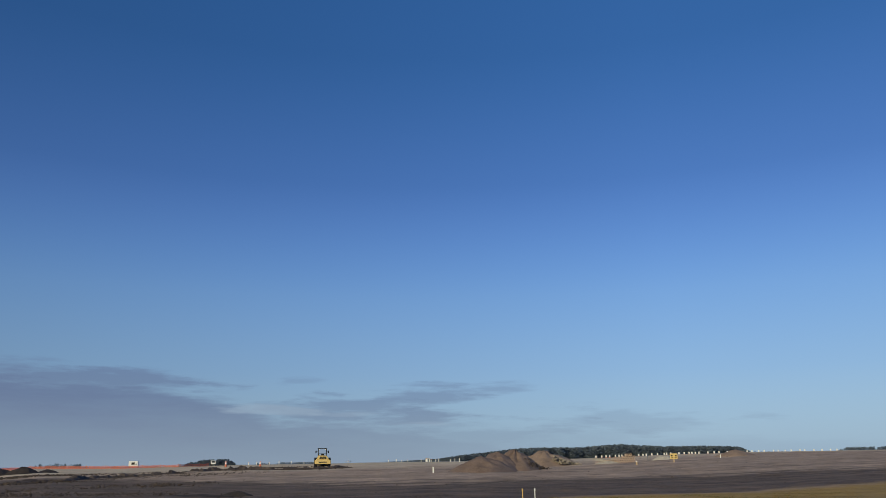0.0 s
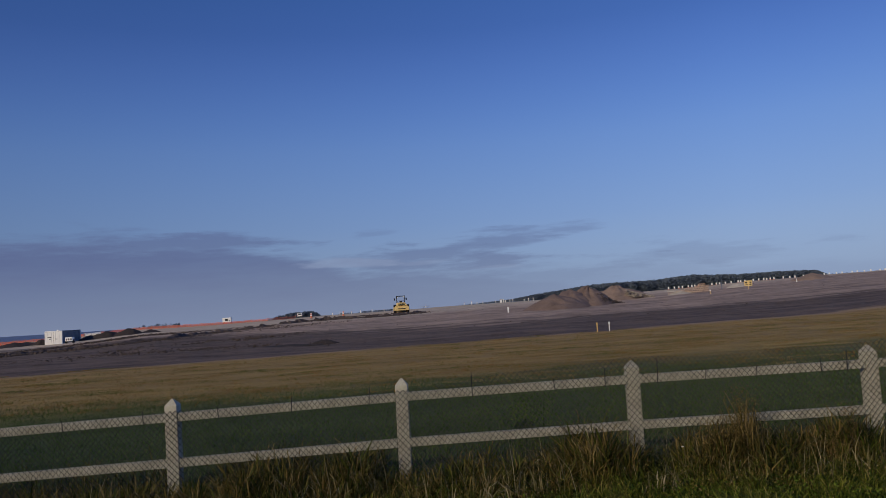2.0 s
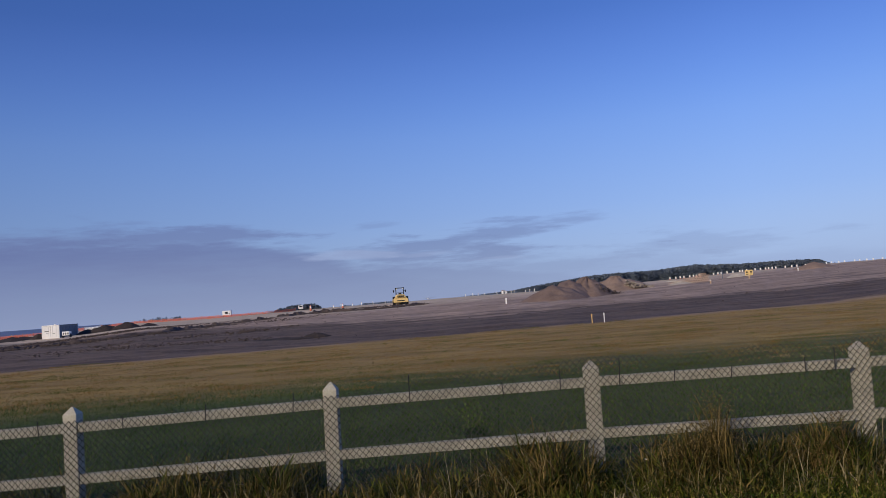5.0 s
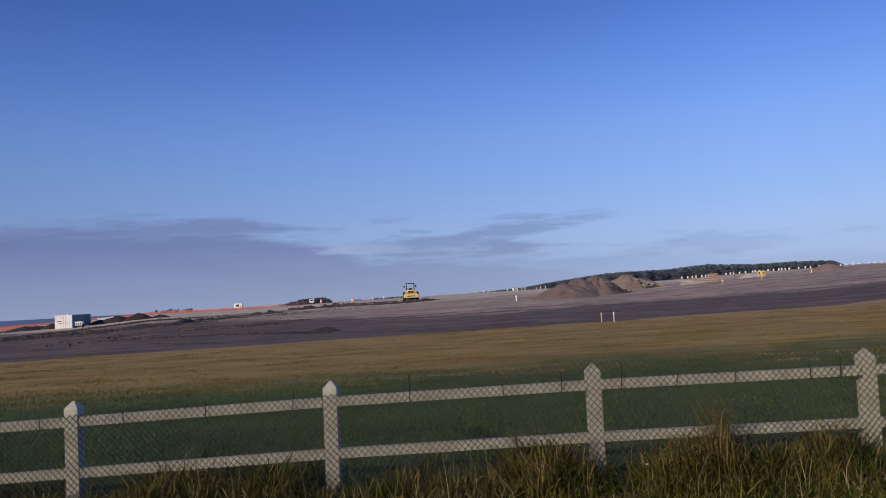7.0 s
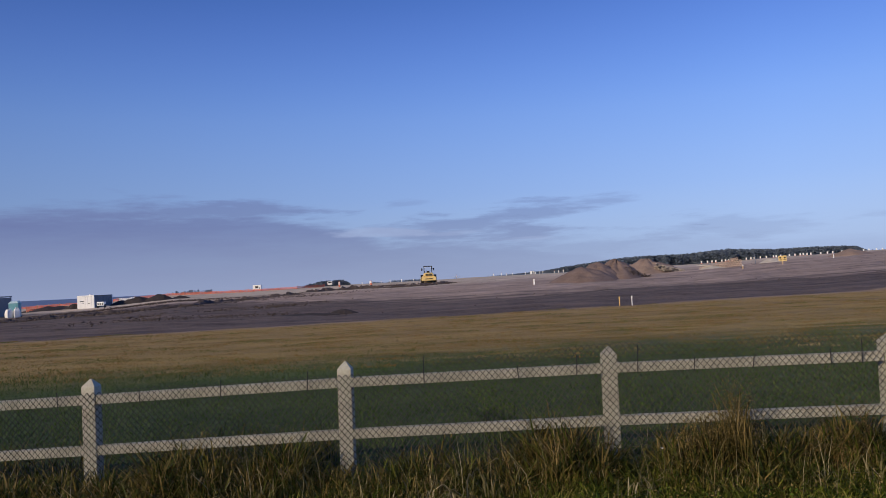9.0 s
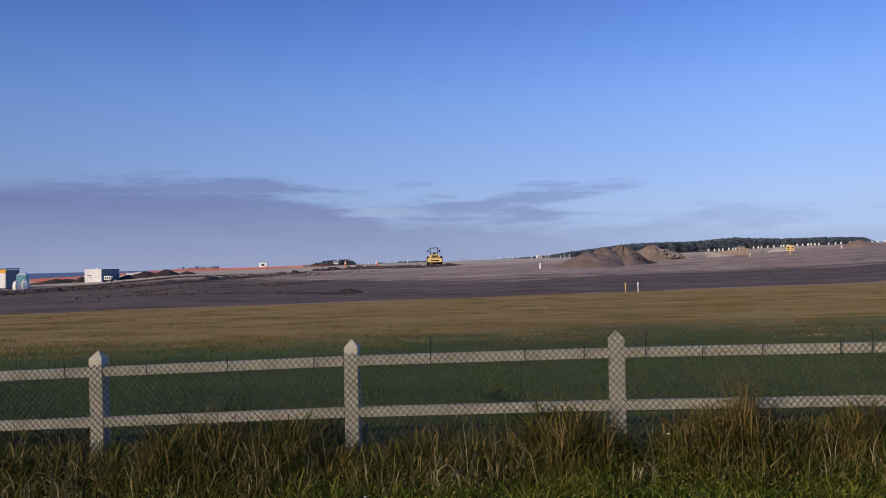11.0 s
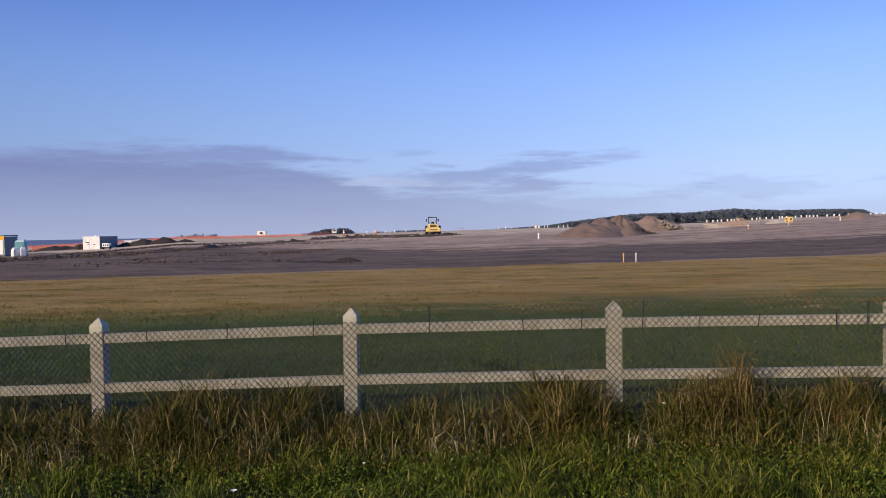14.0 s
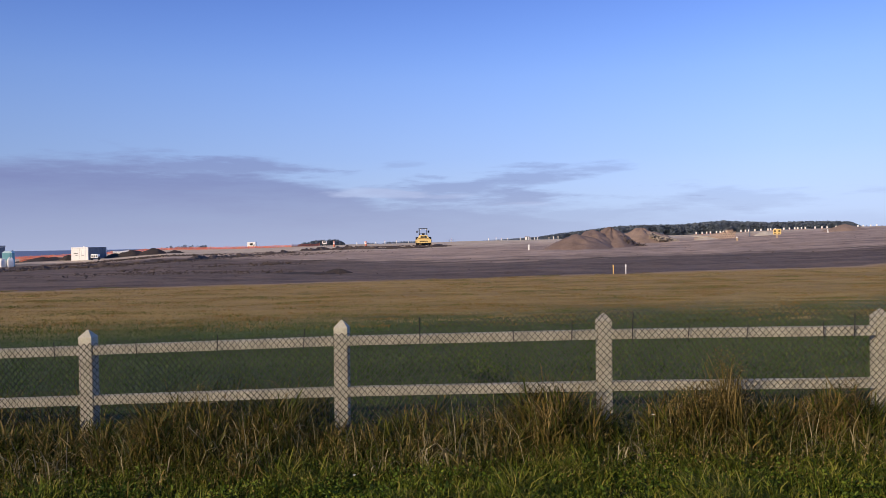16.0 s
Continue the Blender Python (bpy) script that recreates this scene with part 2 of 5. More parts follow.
def lie(x, y):
    """Height of the ground: a level field that climbs to a low ridge and falls to the sea on one side."""
    x, y = np.asarray(x, float), np.asarray(y, float)
    r = np.hypot(x, y)
    b = np.where(y > 0.3 * np.abs(x), x / np.maximum(y, 0.05), np.sign(x) * 3)
    e = np.interp(b, BEARING, RISE)
    u = np.clip((r - 45) / 185, 0, 1)
    z = (EYE + 230 * e) * (1 - (1 - u) ** 2)
    far = np.clip(r - 230, 0, 1100)
    z = z + far * (e + 0.0003)
    sink = np.clip((r - 260) / 200, 0, 1) * np.clip((-0.16 - b) / 0.08, 0, 1)
    z = z * (1 - sink) - 11 * sink
    side = 0.022 * np.clip(x, -6, 6) * np.clip((16 - r) / 8, 0, 1)
    return z + side


def lie1(x, y):
    return float(lie(x, y))


def ruffle(x, y, s, seed=0.0):
    return noise.fractal(Vector((x * s, y * s, seed)), 0.9, 2.0, 4)


def ground_material():
    m, n, l, b = blank("field_and_bare_earth", 0.95)
    g = n.new("ShaderNodeNewGeometry")
    sep = n.new("ShaderNodeSeparateXYZ")
    l.new(g.outputs["Position"], sep.inputs[0])
    nz = {}
    for key, sc, det in (("wide", 0.035, 5.0), ("mid", 0.35, 6.0), ("fine", 5.0, 5.0)):
        nz[key] = node(n, "ShaderNodeTexNoise", Scale=sc, Detail=det, Roughness=0.65)
        l.new(g.outputs["Position"], nz[key].inputs["Vector"])
    drag = node(n, "ShaderNodeMapping", Rotation=(0, 0, radians(-12)), Scale=(0.16, 1.6, 1.0))
    l.new(g.outputs["Position"], drag.inputs["Vector"])
    nz["streak"] = node(n, "ShaderNodeTexNoise", Scale=0.5, Detail=7.0, Roughness=0.7)
    l.new(drag.outputs[0], nz["streak"].inputs["Vector"])

    def calc(op, a, c):
        k = n.new("ShaderNodeMath")
        k.operation = op
        for i, v in enumerate((a, c)):
            if isinstance(v, (int, float)):
                k.inputs[i].default_value = v
            else:
                l.new(v, k.inputs[i])
        return k.outputs[0]

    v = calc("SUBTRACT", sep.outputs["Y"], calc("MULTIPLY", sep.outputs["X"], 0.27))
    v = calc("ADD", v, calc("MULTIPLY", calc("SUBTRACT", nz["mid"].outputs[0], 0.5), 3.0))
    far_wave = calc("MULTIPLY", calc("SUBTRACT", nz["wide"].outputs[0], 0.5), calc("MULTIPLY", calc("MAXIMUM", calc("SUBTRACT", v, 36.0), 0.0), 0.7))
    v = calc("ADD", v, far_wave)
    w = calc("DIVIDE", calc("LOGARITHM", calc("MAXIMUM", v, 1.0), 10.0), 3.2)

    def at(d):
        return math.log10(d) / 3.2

    # the nearest stops are darkened to paint shade in the gaps between blades
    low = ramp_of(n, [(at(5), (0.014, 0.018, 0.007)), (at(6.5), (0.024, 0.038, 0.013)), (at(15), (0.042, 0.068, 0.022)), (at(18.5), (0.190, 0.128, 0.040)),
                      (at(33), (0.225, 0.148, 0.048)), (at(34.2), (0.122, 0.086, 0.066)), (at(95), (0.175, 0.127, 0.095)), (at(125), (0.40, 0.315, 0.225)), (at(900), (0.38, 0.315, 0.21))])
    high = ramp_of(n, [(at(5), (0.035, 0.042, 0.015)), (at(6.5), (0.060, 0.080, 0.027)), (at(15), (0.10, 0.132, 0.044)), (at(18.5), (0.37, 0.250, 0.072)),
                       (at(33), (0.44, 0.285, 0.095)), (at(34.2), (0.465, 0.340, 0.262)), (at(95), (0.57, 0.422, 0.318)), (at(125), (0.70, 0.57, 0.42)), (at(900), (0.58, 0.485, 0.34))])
    for r in (low, high):
        l.new(w, r.inputs[0])
    mix = n.new("ShaderNodeMix")
    mix.data_type = "RGBA"
    f = calc("ADD", calc("MULTIPLY", nz["mid"].outputs[0], 0.7), calc("MULTIPLY", nz["fine"].outputs[0], 0.6))
    f = calc("ADD", f, calc("MULTIPLY", nz["streak"].outputs[0], 1.3))
    sharp = n.new("ShaderNodeMapRange")
    sharp.inputs[1].default_value, sharp.inputs[2].default_value = 1.0, 1.58
    l.new(f, sharp.inputs[0])
    l.new(sharp.outputs[0], mix.inputs[0])
    l.new(low.outputs[0], mix.inputs[6])
    l.new(high.outputs[0], mix.inputs[7])
    # a darker, damp band of earth along the edge of the grass
    across = calc("ADD", sep.outputs["Y"], calc("MULTIPLY", calc("MAXIMUM", sep.outputs["X"], 0.0), 0.02))
    across = calc("SUBTRACT", across, calc("MULTIPLY", calc("MAXIMUM", calc("MULTIPLY", sep.outputs["X"], -1.0), 0.0), 0.80))
    across = calc("ADD", across, calc("MULTIPLY", calc("SUBTRACT", nz["streak"].outputs[0], 0.5), 26.0))
    band = n.new("ShaderNodeMapRange")
    band.interpolation_type = "SMOOTHSTEP"
    band.inputs[1].default_value, band.inputs[2].default_value, band.inputs[3].default_value, band.inputs[4].default_value = 54.0, 63.0, 1.0, 0.0
    l.new(across, band.inputs[0])
    bare = n.new("ShaderNodeMapRange")
    bare.inputs[1].default_value, bare.inputs[2].default_value = 33.8, 34.4
    l.new(v, bare.inputs[0])
    damp = n.new("ShaderNodeMix")
    damp.data_type, damp.blend_type = "RGBA", "MULTIPLY"
    l.new(calc("MULTIPLY", band.outputs[0], bare.outputs[0]), damp.inputs[0])
    l.new(mix.outputs[2], damp.inputs[6])
    damp.inputs[7].default_value = (0.39, 0.385, 0.40, 1)
    l.new(damp.outputs[2], b.inputs["Base Color"])
    bp = node(n, "ShaderNodeBump", Strength=0.9, Distance=0.14)
    l.new(f, bp.inputs["Height"])
    l.new(bp.outputs[0], b.inputs["Normal"])
    return m


def build_ground():
    radii = [0.0] + [1.2 * 1.0145 ** i for i in range(575)]
    angles = [radians(a) for a in np.concatenate([np.arange(42, 138, 0.36), np.arange(138, 402, 6.0)])]
    rr, aa = np.meshgrid(radii, angles, indexing="ij")
    x, y = rr * np.cos(aa), rr * np.sin(aa)
    z = lie(x, y)
    v = y - 0.27 * x
    earth = np.clip((v - 33) / 3, 0, 1) * np.clip((260 - rr) / 80, 0, 1)
    lump = np.zeros_like(x)
    for i, j in zip(*np.nonzero(earth > 0)):
        lump[i, j] = 0.14 * ruffle(x[i, j], y[i, j], 0.06) + 0.06 * ruffle(x[i, j], y[i, j], 0.5, 3.0) + 0.10 * ruffle(x[i, j] * 0.14, y[i, j] - 0.2 * x[i, j], 0.42, 6.0)
    z = z + lump * earth
    n, m = len(radii), len(angles)
    idx = np.arange(n * m).reshape(n, m)
    quads = np.stack([idx[:-1], np.roll(idx[:-1], -1, 1), np.roll(idx[1:], -1, 1), idx[1:]], -1).reshape(-1, 4)
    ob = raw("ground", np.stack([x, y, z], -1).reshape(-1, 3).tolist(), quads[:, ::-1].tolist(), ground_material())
    ob.data.polygons.foreach_set("use_smooth", [True] * len(ob.data.polygons))
    tagged(ob, "mown grass field giving way to bare graded brown earth", "ground", kind="structure")


build_ground()

m_sea, n_, l_, b_ = blank("sea_water", 0.45)
b_.inputs["Base Color"].default_value = (0.125, 0.145, 0.215, 1)
sea = raw("water", [(-4900, -4900, -8), (4900, -4900, -8), (4900, 4900, -8), (-4900, 4900, -8)], [(0, 1, 2, 3)], m_sea)
tagged(sea, "distant flat grey-blue sea at the horizon", "sea", kind="structure")

# ---- the fence ----
POSTS = [(-6.74, 6.16, 0.89), (-4.75, 6.045, 0.93), (-2.76, 5.933, 0.985), (-0.77, 5.82, 1.04), (1.232, 5.72, 1.068), (3.275, 5.61, 1.077), (5.27, 5.50, 1.10)]
fence = empty("fence", -0.77, 5.82, 0, "weathered concrete post and rail fence faced with rusty chain-link wire", "fence")
fence.matrix_basis = Matrix()


def post_mesh(h):
    bm = bmesh.new()
    w = 0.054
    ring = []
    for z, k in ((-0.3, 1), (h - 0.055, 1), (h, 0.12)):
        ring.append([bm.verts.new((sx * w * k, sy * w * k, z)) for sx, sy in ((-1, -1), (1, -1), (1, 1), (-1, 1))])
    for a, c in zip(ring, ring[1:]):
        for i in range(4):
            bm.faces.new((a[i], a[(i + 1) % 4], c[(i + 1) % 4], c[i]))
    bm.faces.new(ring[-1])
    bmesh.ops.bevel(bm, geom=[e for e in bm.edges if e.calc_length() > 0.09], offset=0.004, segments=1, affect="EDGES")
    return bm


turn = math.degrees(math.atan2(-0.105, 2.0))
for k, (px, py, top) in enumerate(POSTS):
    ob = part("post", post_mesh(top), CONCRETE, fence)
    ob.matrix_basis = pose(px, py, 0, random.uniform(-0.6, 0.6), random.uniform(-0.5, 0.5), turn + random.uniform(-2, 2))
for (x0, y0, t0), (x1, y1, t1) in zip(POSTS, POSTS[1:]):
    for drop in (0.158, 0.548):
        bm = bmesh.new()
        a, c = Vector((x0, y0, t0 - drop)), Vector((x1, y1, t1 - drop))
        d = (c - a).normalized()
        a, c = a + d * 0.055, c - d * 0.055
        q = d.to_track_quat("X", "Z").to_matrix().to_4x4()
        box(bm, 0, 0, -0.036, (c - a).length, 0.062, 0.072, 0.006, None)
        ob = part("rail", bm, CONCRETE, fence)
        ob.matrix_basis = Matrix.Translation((a + c) / 2 + Vector((0, -0.022, 0))) @ q


def fence_at(x):
    xs = [p[0] for p in POSTS]
    return np.interp(x, xs, [p[1] for p in POSTS]), np.interp(x, xs, [p[2] for p in POSTS])


def build_chain_link():
    verts, faces = [], []
    pitch, rows, r = 0.0240, 40, 0.0037
    tall = 0.0265
    count = int(11.6 / pitch)
    for i in range(count):
        x0 = -6.5 + i * pitch
        fy, ft = fence_at(x0)
        path = []
        for j in range(rows + 1):
            s = 1 if (j + i) % 2 else -1
            sag = 0.012 * math.sin(x0 * 2.1) + 0.008 * math.sin(x0 * 5.3 + 1)
            z = float(ft) + float(np.interp(x0, (-2.0, -0.8, 0.3, 1.2, 5.0), (-0.10, -0.085, -0.02, 0.02, 0.05))) + sag - j * tall
            x = x0 + s * pitch * 0.47 + 0.005 * math.sin(j * 0.35 + x0 * 3)
            path.append((x, float(fy) - 0.067 - 0.003 * s + 0.0015 * math.sin(x0 * 1.7 + j * 0.3), z))
        base = len(verts)
        for p in path:
            for a in (0.5, 2.6, 4.7):
                verts.append((p[0] + r * math.cos(a), p[1] + r * math.sin(a), p[2]))
        for j in range(rows):
            for k in range(3):
                a, c = base + j * 3 + k, base + j * 3 + (k + 1) % 3
                faces.append((a, c, c + 3, a + 3))
    ob = raw("chain_link", verts, faces, WIRE, fence)
    tagged(ob, "rusty diamond chain-link wire", kind="stuff")


build_chain_link()
for x, up in ((-3.0, 0.02), (-2.35, 0.0), (-1.72, 0.03), (-1.05, 0.05), (-0.16, 0.11), (0.55, 0.0), (0.98, 0.06), (1.43, 0.11), (1.84, 0.0), (2.27, 0.0), (2.83, 0.02), (3.05, 0.08), (-3.7, 0.0), (-4.4, 0.05), (3.9, 0.04)):
    fy, ft = fence_at(x)
    rng = random.Random(x)
    part("tie_wire", rodded((x, fy - 0.074, ft - 0.20), (x + rng.uniform(-0.02, 0.012), fy - 0.078, ft - 0.10 + up), 0.004, sides=5), DARK, fence)

# ---- the earthworks ----
def heap(name, x, y, rx, ry, h, material, label, seed, turn=0.0, gullies=0.0, peak=1.6):
    """A tipped heap: a rounded cone with a slumped foot and an uneven skin."""
    bm = bmesh.new()
    rings, cols = 22, 56
    grid = []
    for i in range(rings + 1):
        f = i / rings * 1.12
        row = []
        for j in range(cols):
            a = 2 * math.pi * j / cols
            wob = 1 + 0.16 * ruffle(math.cos(a), math.sin(a), 1.3, seed)
            px, py = f * rx * wob * math.cos(a), f * ry * wob * math.sin(a)
            s = max(0.0, 1 - min(f, 1.0))
            z = h * (1 - (1 - s) ** peak) * (1 + 0.18 * ruffle(px, py, 0.35, seed + 5))
            z += 0.10 * h * ruffle(px, py, 1.2, seed + 9) * min(1, s * 3)
            if gullies:
                z -= gullies * s * max(0, math.sin(a * 7 + 1.5 * math.sin(3 * a) + seed)) ** 3
            row.append(bm.verts.new((px, py, z - 0.25 * max(0.0, f - 0.97) / 0.15)))
        grid.append(row)
    for i in range(rings):
        for j in range(cols):
            q = (grid[i][j], grid[i + 1][j], grid[i + 1][(j + 1) % cols], grid[i][(j + 1) % cols])
            try:
                bm.faces.new(q)
            except ValueError:
                pass
    bmesh.ops.remove_doubles(bm, verts=bm.verts, dist=0.001)
    ob = part(name, bm, material, None, "", True)
    ob.matrix_basis = pose(x, y, lie1(x, y) - 0.04, 0, 0, turn)
    return tagged(ob, label, "soil heap", "heaps of earth on the site")


def stones(name, spots, material, label, seed, group=""):
    """Many clods in one mesh."""
    rng = random.Random(seed)
    shapes = []
    for k in range(6):
        bm = bmesh.new()
        bmesh.ops.create_icosphere(bm, subdivisions=1, radius=1.0)
        for v in bm.verts:
            v.co *= 1 + 0.35 * rng.uniform(-1, 1)
            v.co.z *= 0.55
        bm.verts.index_update()
        shapes.append(([v.co.copy() for v in bm.verts], [[v.index for v in f.verts] for f in bm.faces]))
        bm.free()
    verts, faces = [], []
    for x, y, z, s in spots:
        co, fs = shapes[rng.randrange(6)]
        m = pose(x, y, z, rng.uniform(0, 40), rng.uniform(0, 40), rng.uniform(0, 360)) @ Matrix.Diagonal((s * rng.uniform(0.8, 1.6), s, s, 1))
        base = len(verts)
        verts.extend(tuple(m @ c) for c in co)
        faces.extend([i + base for i in f] for f in fs)
    ob = raw(name, verts, faces, material)
    return tagged(ob, label, "clods", kind="stuff")


heap("soil_mound", 14.7, 79.5, 3.7, 4.2, 1.5, SOIL, "rounded heap of tipped brown soil on bare earth", 1.0, 0, 0.0, 1.45)
heap("soil_mound", 16.9, 82, 2.9, 4.6, 2.1, SOIL, "steep ridge of tipped brown soil among other heaps", 2.3, -8, 0.0, 1.3)
heap("soil_mound", 18.9, 82.6, 3.1, 4.4, 2.15, SOIL, "steep brown soil heap with a slumped, shaded flank", 5.2, -6, 0.35, 1.3)
heap("soil_mound", 25.9, 96, 4.4, 4.0, 1.95, SAND, "sandy brown soil heap with broken rubble on one flank", 4.1, 0, 0.25, 1.25)
heap("soil_mound", 59.4, 110, 3.1, 2.6, 0.95, SAND, "low spread mound of pale brown soil", 6.7, 0, 0.0, 1.3)
heap("gravel_mound", 43.6, 100, 1.9, 1.6, 0.62, GRAVEL, "small pale grey gravel heap", 3.3, 0, 0, 1.7)
heap("gravel_mound", 34.6, 97, 2.0, 1.5, 0.5, GRAVEL, "small pale sandy gravel heap beside stacked pipes", 8.3, 0, 0, 1.7)
for x, y, r, h, s in ((-49.3, 116, 2.2, 0.8, 1.1), (-46.3, 115, 2.8, 1.25, 2.2), (-43.2, 115, 2.6, 1.15, 3.4), (-60.0, 118, 3.6, 0.85, 4.8), (-40.8, 117, 1.8, 0.6, 7.7), (-66.5, 125, 3.5, 0.8, 5.5), (-58.6, 112, 3.4, 1.0, 6.2), (-54.6, 112, 1.7, 1.15, 8.9)):
    heap("topsoil_mound", x, y, r * 0.95, r * 0.88, h * 0.84, DARK_SOIL, "dark heap of stripped topsoil on the earth", s, s * 50, 0.1, 1.5)
heap("topsoil_mound", -8.1, 43.5, 2.2, 0.8, 0.13, DARK_SOIL, "low dark smear of topsoil on graded earth", 9.9, 8, 0, 1.6)
heap("topsoil_mound", -5.9, 44.2, 0.9, 0.5, 0.26, DARK_SOIL, "low dark lump of topsoil on graded earth", 5.9, 8, 0, 1.6)


def clod_ridge():
    rng = random.Random(8)
    lines = (([(-42, 62), (-36.4, 65.7), (-33, 68), (-26.8, 69), (-24.4, 72), (-23.4, 81), (-20.8, 98), (-17.5, 110), (-14, 113), (-8.9, 110), (-2.5, 112), (0.8, 116)], 22, 0.10, 0.34, 0.9),
             ([(-46, 60), (-42, 84), (-34, 99), (-24, 108)], 18, 0.08, 0.28, 1.8),
             ([(-30, 56), (-26, 72), (-18, 86), (-10, 98)], 9, 0.06, 0.18, 2.2),
             ([(-24, 50), (-17, 57), (-10, 62)], 20, 0.07, 0.22, 1.2),
             ([(-28, 44), (-20, 47), (-9, 46)], 16, 0.05, 0.15, 0.9),
             ([(-16, 121), (-9, 124), (-4.8, 126)], 26, 0.12, 0.42, 0.8))
    spots = []
    for line, thick, small, large, wide in [(a, b * 2.4, c * 0.55, d * 0.55, e * 1.5) for a, b, c, d, e in lines]:
        for (x0, y0), (x1, y1) in zip(line, line[1:]):
            for _ in range(int(math.hypot(x1 - x0, y1 - y0) * thick)):
                t = rng.random()
                off = rng.gauss(0, 1)
                x, y = x0 + (x1 - x0) * t + off * wide, y0 + (y1 - y0) * t + rng.gauss(0, wide)
                s = rng.uniform(small, large) * max(0.35, 1.0 - 0.35 * abs(off))
                spots.append((x, y, lie1(x, y) + s * 0.35, s))
    stones("soil_clods", spots, CLOD, "straggling bank of dark dug soil clods on the earth", 8)
    spots = []
    for _ in range(500):
        d = rng.uniform(40, 130)
        x = rng.uniform(-0.62, 0.62) * d
        if d - 0.27 * x < 37:
            continue
        s = rng.uniform(0.02, 0.06)
        spots.append((x, d, lie1(x, d) + s * 0.4, s))
    stones("loose_clods", spots, CLOD, "loose clods scattered over graded earth", 9)
    spots = []
    for _ in range(170):
        a = rng.random() ** 0.9
        x, y = 26.1 + 3.5 * a, 93.3 + rng.gauss(0, 0.3) - 0.2 * a
        s = rng.uniform(0.06, 0.20)
        spots.append((x, y, lie1(x, y) + (1.15 - 1.0 * a) * rng.uniform(0.35, 1.1), s))
    # dark clods added to deepen the shadow stripes on the heap's flank
    more = []
    for _ in range(260):
        a = rng.random()
        x, y = 19.4 + 2.6 * a + rng.gauss(0, 0.25), 79.6 + 0.9 * a + rng.gauss(0, 0.35)
        s = rng.uniform(0.03, 0.10)
        more.append((x, y, lie1(x, y) + max(0.02, (1.25 - 1.3 * a) * rng.uniform(0.1, 1.0)), s))
    stones("flank_shade_clods", more, CLOD, "dark clods added as shade down the flank of a soil heap", 12)
    stones("broken_rubble", spots, RUBBLE, "broken concrete rubble on a soil heap", 10)


clod_ridge()


def soil_bank(line, wide, label, seed):
    """A windrow of dug soil: a lumpy ridge along a line of (x, y, height)."""
    pts = []
    for (x0, y0, h0), (x1, y1, h1) in zip(line, line[1:]):
        n = max(2, int(math.hypot(x1 - x0, y1 - y0) / 0.3))
        pts += [(x0 + (x1 - x0) * k / n, y0 + (y1 - y0) * k / n, h0 + (h1 - h0) * k / n) for k in range(n)]
    verts, faces, cols = [], [], 11
    for k, (x, y, h) in enumerate(pts):
        a, c = pts[max(0, k - 2)], pts[min(len(pts) - 1, k + 2)]
        d = Vector((c[0] - a[0], c[1] - a[1], 0)).normalized()
        side = Vector((-d.y, d.x, 0))
        for i in range(cols):
            u = (i / (cols - 1) * 2 - 1)
            w = wide * (1 + 0.45 * ruffle(x, y, 0.5, seed))
            px, py = x + side.x * u * w, y + side.y * u * w
            lump = min(1.0, max(0.0, 0.32 + 0.8 * ruffle(px, py, 0.45, seed + 2) + 0.7 * ruffle(px, py, 1.5, seed + 4) + 0.45 * ruffle(px, py, 4.0, seed + 6)))
            end = min(1.0, k / 4, (len(pts) - 1 - k) / 4)
            verts.append((px, py, lie1(px, py) - 0.10 + end * (1 - u * u) * (0.09 + h * lump)))
    for k in range(len(pts) - 1):
        for i in range(cols - 1):
            a = k * cols + i
            faces.append((a, a + 1, a + cols + 1, a + cols))
    tagged(raw("soil_bank", verts, faces, DUG_SOIL), label, "soil bank", "banks of dug soil on the site")


soil_bank([(-42, 62, 0.35), (-36.4, 65.7, 0.4), (-33, 68, 0.35), (-29, 68.5, 0.45), (-26.8, 69, 0.3), (-24.4, 72, 0.45), (-23.4, 81, 0.45), (-20.8, 98, 0.5), (-17.5, 110, 0.55), (-14, 113, 0.7),
           (-11.5, 112, 0.6), (-8.9, 110, 0.45), (-2.5, 112, 0.4), (0.8, 116, 0.55), (2.6, 118, 0.2)], 1.3, "long dark bank of dug soil straggling over graded earth", 1.5)
soil_bank([(-16.2, 35.8, 0.05), (-14.8, 36.4, 0.16), (-13.4, 38.2, 0.12), (-12.0, 40.5, 0.05)], 0.5, "low row of turned clods near the grass edge", 3.5)
soil_bank([(-21.2, 38.5, 0.05), (-19.6, 38.8, 0.14), (-17.6, 39.6, 0.06)], 0.5, "short row of turned clods on bare earth", 5.5)
soil_bank([(-34, 56, 0.1), (-28, 56.5, 0.2), (-22.5, 57, 0.16), (-18, 60, 0.08)], 0.8, "broken row of dark turned soil on bare earth", 7.5)


